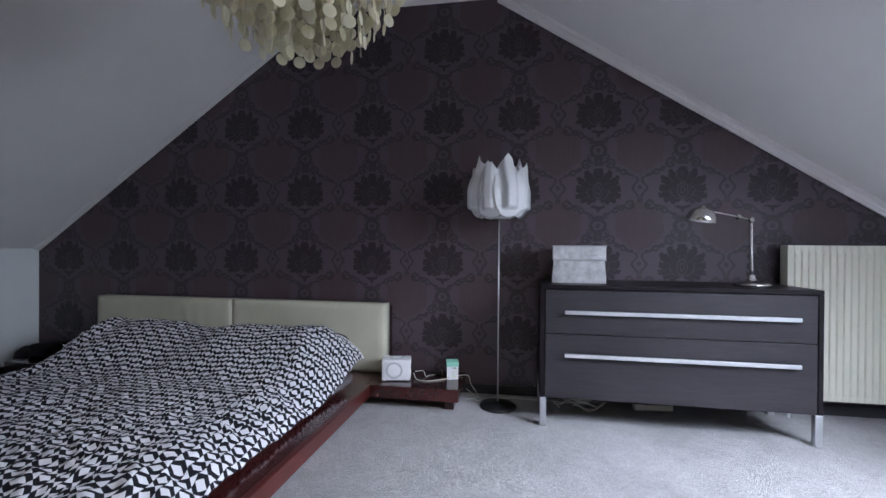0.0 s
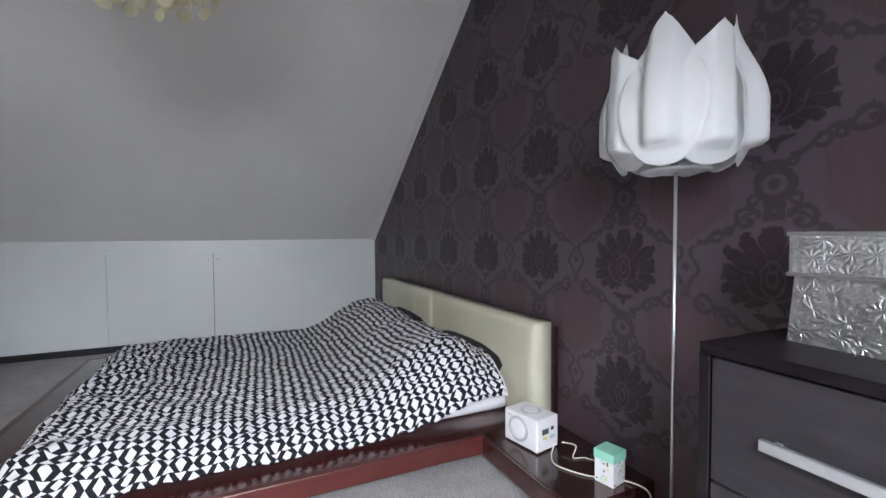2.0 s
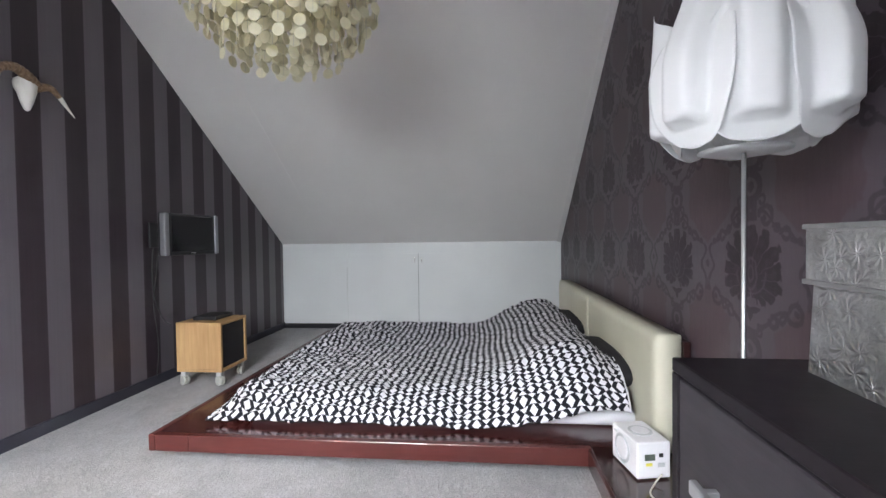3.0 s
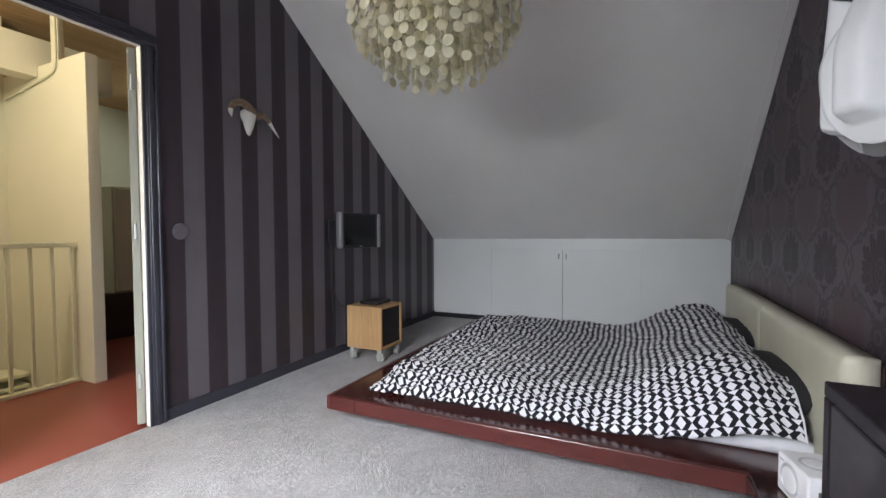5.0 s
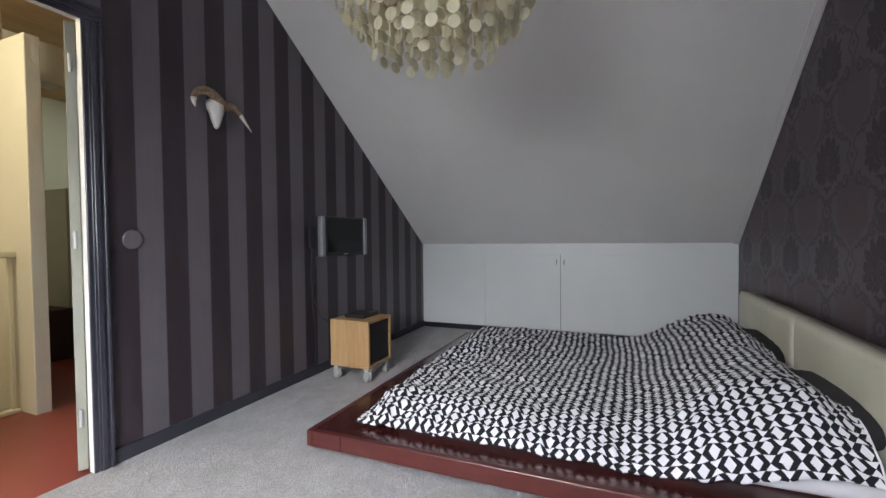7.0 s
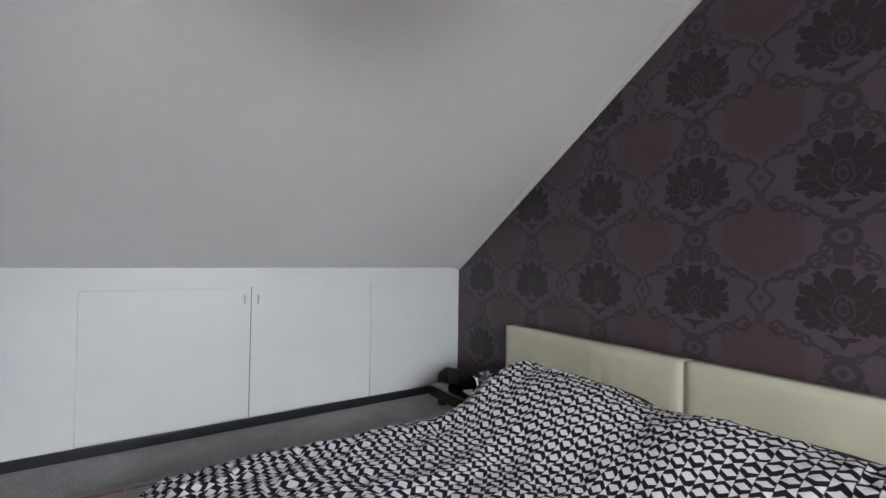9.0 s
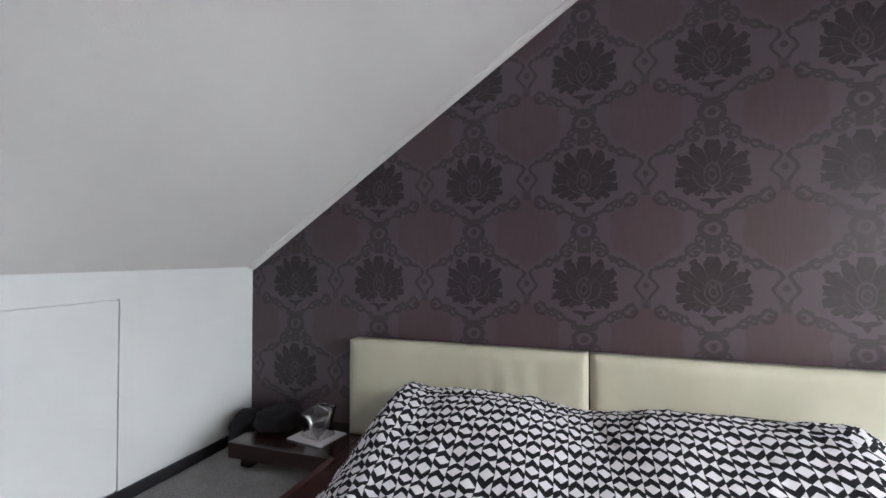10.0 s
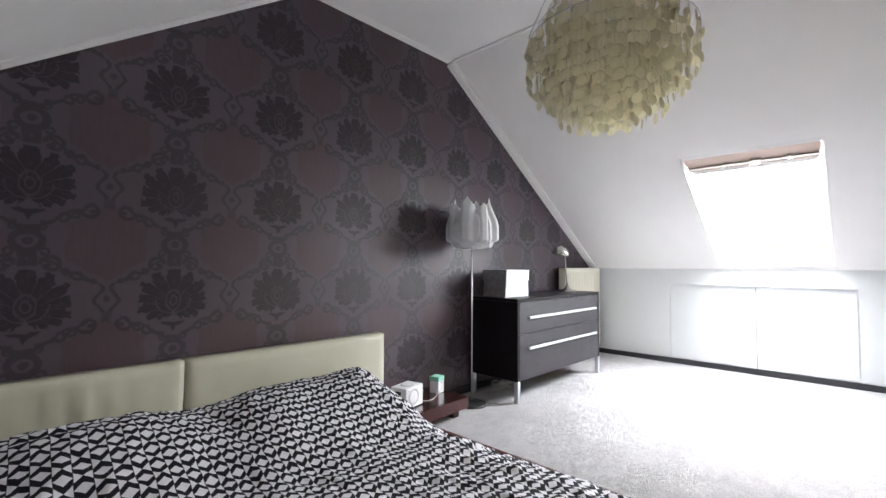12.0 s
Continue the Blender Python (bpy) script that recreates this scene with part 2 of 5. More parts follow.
def capiz():
    m = Mat("capiz_shell", 0.35)
    a = m.ramp(m.noise(40, 4), 0.3, 0.7)
    m.color(m.mix(a, (0.76, 0.73, 0.58), (0.88, 0.86, 0.74)))
    m.b.inputs["Transmission Weight"].default_value = 0.0
    tr = m.nt.nodes.new("ShaderNodeBsdfTranslucent")
    tr.inputs[0].default_value = (0.93, 0.89, 0.72, 1)
    mx = m.nt.nodes.new("ShaderNodeMixShader")
    mx.inputs[0].default_value = 0.58
    out = m.nt.nodes["Material Output"]
    m.nt.links.new(m.b.outputs[0], mx.inputs[1])
    m.nt.links.new(tr.outputs[0], mx.inputs[2])
    m.nt.links.new(mx.outputs[0], out.inputs[0])
    return m.m


def shade_plastic():
    m = Mat("white_shade_plastic", 0.38)
    a = m.ramp(m.noise(6, 3), 0.3, 0.7)
    m.color(m.mix(a, (0.86, 0.87, 0.88), (0.92, 0.92, 0.92)))
    tr = m.nt.nodes.new("ShaderNodeBsdfTranslucent")
    tr.inputs[0].default_value = (0.94, 0.94, 0.95, 1)
    mx = m.nt.nodes.new("ShaderNodeMixShader")
    mx.inputs[0].default_value = 0.45
    out = m.nt.nodes["Material Output"]
    m.nt.links.new(m.b.outputs[0], mx.inputs[1])
    m.nt.links.new(tr.outputs[0], mx.inputs[2])
    m.nt.links.new(mx.outputs[0], out.inputs[0])
    return m.m


def embossed():
    """Pressed silver sheet with flower sprays."""
    m = Mat("embossed_silver", 0.34, 0.9)
    x, y, z = m.split(m.coords())
    vor = m.nt.nodes.new("ShaderNodeTexVoronoi")
    vor.inputs["Scale"].default_value = 27
    m.nt.links.new(m.coords(), vor.inputs["Vector"])
    d = Ex(m.nt, vor.outputs["Distance"])
    sub = m.nt.nodes.new("ShaderNodeVectorMath")
    sub.operation = "SUBTRACT"
    m.nt.links.new(m.coords(), sub.inputs[0])
    m.nt.links.new(vor.outputs["Position"], sub.inputs[1])
    sx, sy, sz = m.split(sub.outputs[0])
    th = sz.op("ARCTAN2", sx + sy)
    petals = (th * 9.0 + d * 7.0).op("SINE") * (d.below(0.62, 0.25))
    h = petals * 0.17 + m.noise(85, 4, 0.65) * 1.25
    m.color(m.mix(m.ramp(m.noise(25, 3), 0.3, 0.7), (0.42, 0.42, 0.43), (0.64, 0.64, 0.65)))
    m.bump(h, 0.0042, 1.0)
    return m.m


def glass(name, rough=0.0, tint=(1, 1, 1)):
    m = Mat(name, rough, 0, tint)
    m.b.inputs["Transmission Weight"].default_value = 1.0
    m.b.inputs["IOR"].default_value = 1.45
    return m.m


M_DAMASK, M_STRIPE, M_CARPET = damask(), stripes(), carpet_material()
M_SLOPE = painted("ceiling_paint", (0.86, 0.845, 0.83), 0.6, 0.05)
M_KNEE = painted("white_panel_paint", (0.78, 0.80, 0.80), 0.38, 0.04, 0.0003)
M_TRIM = painted("white_trim_paint", (0.80, 0.79, 0.78), 0.35, 0.05, 0.0003)
M_BLACKTRIM = painted("black_skirting_paint", (0.030, 0.030, 0.036), 0.35, 0.2, 0.0004)
M_NAVY = painted("dark_casing_paint", (0.040, 0.040, 0.055), 0.38, 0.15, 0.0004)
M_GAP_SHADE = plain("gap_shade", (0.14, 0.14, 0.14), 0.9)
M_MAHOG = timber("mahogany_veneer", (0.052, 0.010, 0.009), (0.090, 0.018, 0.015), 0.38, "y", 1.0, 0.0002, 0.3)
M_MAHOG_X = timber("mahogany_veneer_cross", (0.052, 0.010, 0.009), (0.090, 0.018, 0.015), 0.38, "x", 1.0, 0.0002, 0.3)
# Dark mahogany, deepened to paint in the shade on the west bedside shelf.
M_MTOP_SHADED = timber("mahogany_top_shaded", (0.018, 0.006, 0.006), (0.036, 0.010, 0.009), 0.24, "y", 1.0, 0.0002, 0.6)
M_DECK = timber("mahogany_deck", (0.040, 0.009, 0.009), (0.062, 0.013, 0.012), 0.24, "y", 1.0, 0.0002, 0.6)
M_CHEST = timber("black_brown_veneer", (0.013, 0.011, 0.014), (0.033, 0.028, 0.033), 0.45, "x", 1.3, 0.0004)
M_CHEST.node_tree.nodes["Principled BSDF"].inputs["Specular IOR Level"].default_value = 0.4
M_CHESTTOP = timber("black_brown_top", (0.006, 0.004, 0.006), (0.011, 0.008, 0.010), 0.38, "y", 1.3, 0.0002)
M_CHESTTOP.node_tree.nodes["Principled BSDF"].inputs["Specular IOR Level"].default_value = 0.22
M_OAK = timber("oak", (0.36, 0.20, 0.085), (0.56, 0.36, 0.17), 0.5, "z", 0.7, 0.0003)
M_PINE = timber("pine_window_rail", (0.66, 0.50, 0.42), (0.78, 0.64, 0.56), 0.4, "y", 0.6)
M_BOARD = timber("roof_boards", (0.42, 0.26, 0.13), (0.58, 0.38, 0.21), 0.6, "x", 0.5)
M_ALU = plain("brushed_aluminium", (0.72, 0.73, 0.75), 0.38, 0.9, 0.08)
M_ALUPAINT = plain("silver_paint", (0.55, 0.56, 0.58), 0.4, 0.3, 0.08)
M_TVGREY = plain("tv_silver_grey", (0.30, 0.30, 0.32), 0.35, 0.6, 0.08)
M_SILVEREDGE = plain("silver_edge", (0.50, 0.50, 0.51), 0.42, 0.9, 0.15, 60)
M_CHROME = plain("brushed_nickel", (0.62, 0.60, 0.58), 0.22, 1.0, 0.1)
M_BLACK = plain("black_plastic", (0.018, 0.018, 0.020), 0.35)
M_SCREEN = plain("tv_screen", (0.010, 0.010, 0.012), 0.10)
M_BLACKCLOTH = painted("black_cotton", (0.018, 0.016, 0.020), 0.9, 0.3, 0.0015, 260)
M_SHEET = painted("white_cotton_sheet", (0.72, 0.72, 0.76), 0.85, 0.06, 0.0015, 60)
M_WHITEPL = plain("white_plastic", (0.78, 0.77, 0.80), 0.35, 0, 0.04)
M_MINT = plain("mint_card", (0.30, 0.66, 0.52), 0.6, 0, 0.06)
M_RAD = painted("radiator_enamel", (0.74, 0.72, 0.60), 0.33, 0.05, 0.0002)
M_DUVET, M_LEATHER, M_CAPIZ, M_SHADE, M_SILVER = duvet_material(), leather(), capiz(), shade_plastic(), embossed()
M_BONE = painted("bone", (0.70, 0.68, 0.64), 0.6, 0.15, 0.002, 60)
M_HORN = Mat("horn", 0.55)
M_HORN.color(M_HORN.mix(M_HORN.ramp(M_HORN.noise(60, 4), 0.3, 0.7), (0.12, 0.07, 0.04), (0.30, 0.20, 0.12)))
M_HORN.bump(M_HORN.noise(110, 2), 0.004)
M_HORN = M_HORN.m
M_CREAM = painted("cream_wall_paint", (0.74, 0.71, 0.60), 0.6, 0.05, 0.0015, 60)
M_CREAMG = painted("cream_gloss_paint", (0.72, 0.70, 0.55), 0.35, 0.05, 0.0003)
M_RED = painted("red_floor_paint", (0.235, 0.052, 0.038), 0.35, 0.12, 0.0004, 60)
M_DOORGREY = painted("door_gloss_paint", (0.33, 0.33, 0.27), 0.35, 0.05, 0.0003)
M_GLASS = glass("window_glass")
M_VASE = glass("vase_glass", 0.12, (0.9, 0.9, 0.92))
M_CASTER = plain("caster_plastic", (0.50, 0.50, 0.46), 0.22)
M_CABLE = plain("white_cable", (0.66, 0.64, 0.56), 0.5)
M_BLACKCABLE = plain("black_cable", (0.02, 0.02, 0.02), 0.5)
M_DARKROOM = painted("dark_space_brown", (0.05, 0.03, 0.025), 0.6, 0.2)
M_DISPLAY = plain("clock_display", (0.10, 0.12, 0.10), 0.2)
M_YELLOW = plain("yellow_sticker", (0.75, 0.68, 0.12), 0.5)


# ---- mesh helpers ----
def smooth01(t):
    t = max(0.0, min(1.0, t))
    return t * t * (3 - 2 * t)


def mesh_ob(name, bm, material, parent=None, label="", smooth=False):
    me = bpy.data.meshes.new(name)
    bmesh.ops.recalc_face_normals(bm, faces=bm.faces)
    bm.to_mesh(me)
    bm.free()
    for mt in (material if isinstance(material, (list, tuple)) else [material]):
        me.materials.append(mt)
    if smooth:
        me.shade_smooth()
    ob = new(name, me)
    if parent:
        ob.parent = parent
    if label:
        ob["label"] = label
    return ob


part = mesh_ob


def thing(name, at, label, category, group="", rz=0.0):
    ob = new(name)
    ob.empty_display_size = 0.1
    ob.matrix_world = pose(*at, 0, 0, rz)
    return tagged(ob, label, category, group)


def box_bm(bm, lo, hi, bevel=0.0, seg=2):
    lo, hi = Vector(lo), Vector(hi)
    r = bmesh.ops.create_cube(bm, size=1.0)
    vs = r["verts"]
    c, s = (lo + hi) / 2, hi - lo
    for v in vs:
        v.co = Vector((v.co.x * s.x, v.co.y * s.y, v.co.z * s.z)) + c
    if bevel > 0:
        es = list({e for v in vs for e in v.link_edges})
        bmesh.ops.bevel(bm, geom=es, offset=bevel, segments=seg, affect="EDGES", profile=0.5)
    return bm


def box(lo, hi, bevel=0.0, seg=2):
    return box_bm(bmesh.new(), lo, hi, bevel, seg)


def prism(points, axis, a, b):
    """A solid with the outline points in the plane across axis, from a to b."""
    bm = bmesh.new()

    def put(p, q):
        if axis == "y":
            return Vector((p[0], q, p[1]))
        if axis == "x":
            return Vector((q, p[0], p[1]))
        return Vector((p[0], p[1], q))
    v0 = [bm.verts.new(put(p, a)) for p in points]
    v1 = [bm.verts.new(put(p, b)) for p in points]
    bm.faces.new(v0)
    bm.faces.new(v1[::-1])
    n = len(points)
    for i in range(n):
        bm.faces.new((v0[i], v0[(i + 1) % n], v1[(i + 1) % n], v1[i]))
    return bm


def lathe_bm(bm, profile, seg=32, centre=(0, 0, 0), m=None):
    rows = []
    m = m or Matrix.Identity(4)
    for r, z in profile:
        rows.append([bm.verts.new(m @ (Vector(centre) + Vector((r * math.cos(a), r * math.sin(a), z))))
                     for a in (math.tau * i / seg for i in range(seg))])
    for a, b in zip(rows, rows[1:]):
        for i in range(seg):
            bm.faces.new((a[i], a[(i + 1) % seg], b[(i + 1) % seg], b[i]))
    bm.faces.new(rows[0][::-1])
    bm.faces.new(rows[-1])
    return bm


def lathe(profile, seg=32, centre=(0, 0, 0), m=None):
    return lathe_bm(bmesh.new(), profile, seg, centre, m)


def smooth_path(points, steps=8):
    pts = [Vector(p) for p in points]
    pts = [pts[0] * 2 - pts[1]] + pts + [pts[-1] * 2 - pts[-2]]
    out = []
    for i in range(1, len(pts) - 2):
        p0, p1, p2, p3 = pts[i - 1:i + 3]
        for k in range(steps):
            t = k / steps
            out.append(0.5 * ((2 * p1) + (p2 - p0) * t + (2 * p0 - 5 * p1 + 4 * p2 - p3) * t * t + (3 * p1 - p0 - 3 * p2 + p3) * t ** 3))
    out.append(pts[-2])
    return out


def tube_bm(bm, path, radius, seg=8):
    """A tube along a path; radius is a number or a function of 0..1."""
    rows, up = [], Vector((0, 0, 1))
    n = len(path)
    side = None
    for i, p in enumerate(path):
        d = (path[min(i + 1, n - 1)] - path[max(i - 1, 0)]).normalized()
        if side is None:
            side = d.cross(up if abs(d.z) < 0.9 else Vector((1, 0, 0))).normalized()
        else:
            side = (side - d * side.dot(d)).normalized()
        other = d.cross(side)
        r = radius(i / (n - 1)) if callable(radius) else radius
        rows.append([bm.verts.new(p + (side * math.cos(a) + other * math.sin(a)) * r) for a in (math.tau * k / seg for k in range(seg))])
    for a, b in zip(rows, rows[1:]):
        for i in range(seg):
            bm.faces.new((a[i], a[(i + 1) % seg], b[(i + 1) % seg], b[i]))
    bm.faces.new(rows[0][::-1])
    bm.faces.new(rows[-1])
    return bm


def tube(points, radius, seg=8, steps=8):
    path = smooth_path(points, steps) if steps > 1 else [Vector(p) for p in points]
    return tube_bm(bmesh.new(), path, radius, seg)


def structure(name, bm, material, label="", category=""):
    return tagged(mesh_ob(name, bm, material), label, category, kind="structure")


# ---- the shell ----
structure("floor", box((-0.3, -D - 0.02, -0.12), (W + 0.3, 0.2, 0)), M_CARPET, "light grey cut-pile carpet with footmarks")
gable = [(-0.2, 0), (W + 0.2, 0), (W + 0.2, KR - 0.12), (W, KR), (XR, TOP), (XL, TOP), (0, KL), (-0.2, KL - 0.13)]
structure("wall_north", prism(gable, "y", 0.0, 0.15), M_DAMASK, "gable wall papered in dark plum damask with scrolls and flower heads")

DX0, DX1, DZ = 3.606, 4.475, 2.095    # the doorway
wall_s = bmesh.new()
left_part = [(-0.2, 0), (DX0 - 0.02, 0), (DX0 - 0.02, DZ + 0.02), (DX0 - 0.02, TOP), (XL, TOP), (0, KL), (-0.2, KL - 0.13)]
right_part = [(DX1 + 0.02, 0), (W + 0.2, 0), (W + 0.2, KR - 0.12), (W, KR), (DX1 + 0.02, TOP - (DX1 + 0.02 - XR) * 0.6196)]
head_part = [(DX0 - 0.02, DZ + 0.02), (DX1 + 0.02, DZ + 0.02), (DX1 + 0.02, TOP - (DX1 + 0.02 - XR) * 0.6196), (XR, TOP), (DX0 - 0.02, TOP)]
for k, pts in enumerate((left_part, right_part, head_part)):
    tmp = prism(pts, "y", -D - 0.06, -D)
    me = bpy.data.meshes.new("tmp")
    tmp.to_mesh(me)
    tmp.free()
    wall_s.from_mesh(me)
    bpy.data.meshes.remove(me)
structure("wall_south", wall_s, M_STRIPE, "wall papered in wide dark aubergine and grey vertical stripes")


def knee_wall(name, x, sgn, height, seams, top, label, gap):
    """A white boarded knee wall at x; the room lies towards sgn. Doors between the seams, with shadow gaps."""
    back = x - sgn * 0.02
    bm = bmesh.new()
    lo_y, hi_y = -D, 0.0
    s = sorted(seams)

    def slab(a, b, c, d, e, f):
        box_bm(bm, (min(a, b), c, e), (max(a, b), d, f))
    slab(back, back - sgn * 0.15, lo_y, hi_y, 0, height)
    slab(x, back, lo_y, hi_y, top + 0.003, height)
    slab(x, back, lo_y, s[0] - 0.002, 0.0, top + 0.003)
    slab(x, back, s[-1] + 0.002, hi_y, 0.0, top + 0.003)
    wall = structure(name, bm, M_KNEE, label)
    for a, b in zip(s, s[1:]):
        d = box((min(x, back + sgn * 0.001), a + gap, 0.062), (max(x, back + sgn * 0.001), b - gap, top - 0.002), 0.0015, 1)
        part("cupboard_door", d, M_KNEE, wall, "flush white cupboard door")
    return wall


kw = knee_wall("wall_west", 0.0, 1, KL, (-2.475, -1.625, -0.80), 0.882, "low white knee wall with flush cupboard doors", 0.0026)
ke = knee_wall("wall_east", W, -1, KR, (-2.475, -1.720, -0.915), 0.885, "low white knee wall with flush cupboard doors under roof window", 0.0030)
# Dark strips set behind the door joints to paint in their shade.
part("shade_backing", box((-0.0195, -1.632, 0.06), (-0.006, -1.618, 0.88)), M_GAP_SHADE, kw, "dark strip standing in for the shade between the doors")
part("shade_backing", box((W + 0.004, -1.7235, 0.06), (W + 0.0195, -1.7165, 0.88)), M_GAP_SHADE, ke, "dark strip standing in for the shade between the doors")
for y in (-1.665, -1.585):
    part("door_pull", box((0.0, y - 0.005, 0.775), (0.014, y + 0.005, 0.835), 0.002), M_CHROME, kw, "small grey metal pull")
for y in (-1.765, -1.675):
    part("door_pull", box((W - 0.010, y - 0.004, 0.775), (W, y + 0.004, 0.815), 0.002), M_WHITEPL, ke, "small white pull")
part("batten", box((W - 0.022, -2.475, 0.888), (W, -0.95, 0.904), 0.002), M_KNEE, ke)

# ceiling: west slope, flat strip, east slope with the hole for the roof window
structure("ceiling_slope_west", prism([(0, KL), (XL, TOP), (XL - 0.1, TOP + 0.14), (-0.2, KL + 0.0), (-0.2, KL - 0.13)], "y", -D - 0.13, 0.15), M_SLOPE, "sloping white-painted ceiling")
structure("ceiling", prism([(XL, TOP), (XR, TOP), (XR + 0.05, TOP + 0.14), (XL - 0.1, TOP + 0.14)], "y", -D - 0.13, 0.15), M_SLOPE, "narrow flat white ceiling along the ridge")
east = bmesh.new()


def slope_slab(bm, s0, s1, y0, y1, n0=0.0, n1=0.16):
    vs = [bm.verts.new(slope_point(s, y, n)) for n in (n0, n1) for s, y in ((s0, y0), (s1, y0), (s1, y1), (s0, y1))]
    for f in ((0, 1, 2, 3), (7, 6, 5, 4), (0, 4, 5, 1), (1, 5, 6, 2), (2, 6, 7, 3), (3, 7, 4, 0)):
        bm.faces.new([vs[i] for i in f])


def holed_slope(bm, ss, ys, n0=0.0, n1=0.16):
    g = {(i, j, k): bm.verts.new(slope_point(a, y, n)) for i, a in enumerate(ss) for j, y in enumerate(ys) for k, n in enumerate((n0, n1))}
    for i in range(3):
        for j in range(3):
            if (i, j) == (1, 1):
                continue
            bm.faces.new([g[p] for p in ((i, j, 0), (i + 1, j, 0), (i + 1, j + 1, 0), (i, j + 1, 0))])
            bm.faces.new([g[p] for p in ((i, j + 1, 1), (i + 1, j + 1, 1), (i + 1, j, 1), (i, j, 1))])
    ring = [(0, 0), (1, 0), (2, 0), (3, 0), (3, 1), (3, 2), (3, 3), (2, 3), (1, 3), (0, 3), (0, 2), (0, 1)]
    hole = [(1, 1), (1, 2), (2, 2), (2, 1)]
    for loop in (ring, hole):
        for p, q in zip(loop, loop[1:] + loop[:1]):
            bm.faces.new((g[(*p, 0)], g[(*p, 1)], g[(*q, 1)], g[(*q, 0)]))
    bmesh.ops.recalc_face_normals(bm, faces=bm.faces)


holed_slope(east, (0, S0, S1, SLEN + 0.25), (-D - 0.13, Y0, Y1, 0.15))
structure("ceiling_slope_east", east, M_SLOPE, "sloping white-painted ceiling around the roof window")

# roof window
rw = tagged(new("window_1"), "white-lined roof window with pine top rail and bright sky", "window", kind="structure")
lining = bmesh.new()
for a in ((S0 - 0.0, S0 + 0.014, Y0, Y1), (S1 - 0.014, S1, Y0, Y1), (S0 + 0.014, S1 - 0.014, Y0, Y0 + 0.014), (S0 + 0.014, S1 - 0.014, Y1 - 0.014, Y1)):
    slope_slab(lining, *a, 0.002, 0.158)
part("lining", lining, M_TRIM, rw, "white reveal boards")
fr = bmesh.new()
for a in ((S0 + 0.014, S0 + 0.075, Y0 + 0.014, Y1 - 0.014), (S1 - 0.075, S1 - 0.014, Y0 + 0.014, Y1 - 0.014),
          (S0 + 0.075, S1 - 0.075, Y0 + 0.014, Y0 + 0.065), (S0 + 0.075, S1 - 0.075, Y1 - 0.065, Y1 - 0.014)):
    slope_slab(fr, *a, 0.115, 0.165)
part("window_frame", fr, M_TRIM, rw, "white sash frame")
head = bmesh.new()
slope_slab(head, S0 + 0.016, S0 + 0.060, Y0 + 0.016, Y1 - 0.016, 0.020, 0.090)
slope_slab(head, S0 + 0.222, S0 + 0.262, Y0 + 0.050, Y1 - 0.050, 0.030, 0.090)
part("head_rail", head, M_TRIM, rw, "white head rail")
rail = bmesh.new()
slope_slab(rail, S0 + 0.062, S0 + 0.145, Y0 + 0.030, Y1 - 0.030, 0.026, 0.090)
part("top_rail", rail, M_PINE, rw, "pale pinkish pine rail")
blind = bmesh.new()
slope_slab(blind, S0 + 0.147, S0 + 0.220, Y0 + 0.040, Y1 - 0.040, 0.030, 0.085)
part("blind_cassette", blind, M_PINE, rw, "pale blind cassette")
latch = bmesh.new()
slope_slab(latch, S0 + 0.168, S0 + 0.182, Y0 + 0.045, Y1 - 0.045, 0.012, 0.028)
slope_slab(latch, S0 + 0.150, S0 + 0.200, -1.955, -1.885, 0.002, 0.028)
for ly in (-2.13, -1.72):
    slope_slab(latch, S0 + 0.155, S0 + 0.192, ly - 0.012, ly + 0.012, 0.006, 0.028)
part("latch_bar", latch, M_CHROME, rw, "metal latch bar")
arm = bmesh.new()
tube_bm(arm, [slope_point(S0 + 0.30, Y1 - 0.030, 0.03), slope_point(S0 + 0.55, Y1 - 0.05, 0.06), slope_point(S0 + 0.72, Y1 - 0.045, 0.10)], 0.006, 8)
part("stay_arm", arm, M_ALUPAINT, rw)
pane = bmesh.new()
slope_slab(pane, S0 + 0.070, S1 - 0.070, Y0 + 0.060, Y1 - 0.060, 0.138, 0.144)
pn = part("pane", pane, M_GLASS, rw)
pn.visible_shadow = False
mid = bmesh.new()
slope_slab(mid, S0 + 1.05, S0 + 1.056, Y0 + 0.065, Y0 + 0.33, 0.130, 0.137)
part("cord", mid, M_ALUPAINT, rw)


def strip_along(a, b, wdt, thk, inward, off=0.0):
    """A moulding in the corner of the gable wall from a to b (x, z), lying on the ceiling side."""
    a, b = Vector((a[0], 0, a[1])), Vector((b[0], 0, b[1]))
    d = (b - a).normalized()
    n = Vector((-d.z, 0, d.x)) * inward
    bm = bmesh.new()
    prof = [(0.0, 0.0), (wdt, 0.0), (wdt, thk * 0.4), (wdt * 0.72, thk * 0.55), (wdt * 0.62, thk * 0.8), (wdt * 0.35, thk * 0.75), (wdt * 0.28, thk), (0.0, thk)]
    rows = []
    for p in (a, b):
        rows.append([bm.verts.new(p + Vector((0, -0.001 - w + off, 0)) + n * (t + 0.001)) for w, t in prof])
    k = len(prof)
    for i in range(k):
        bm.faces.new((rows[0][i], rows[0][(i + 1) % k], rows[1][(i + 1) % k], rows[1][i]))
    bm.faces.new(rows[0][::-1])
    bm.faces.new(rows[1])
    return bm


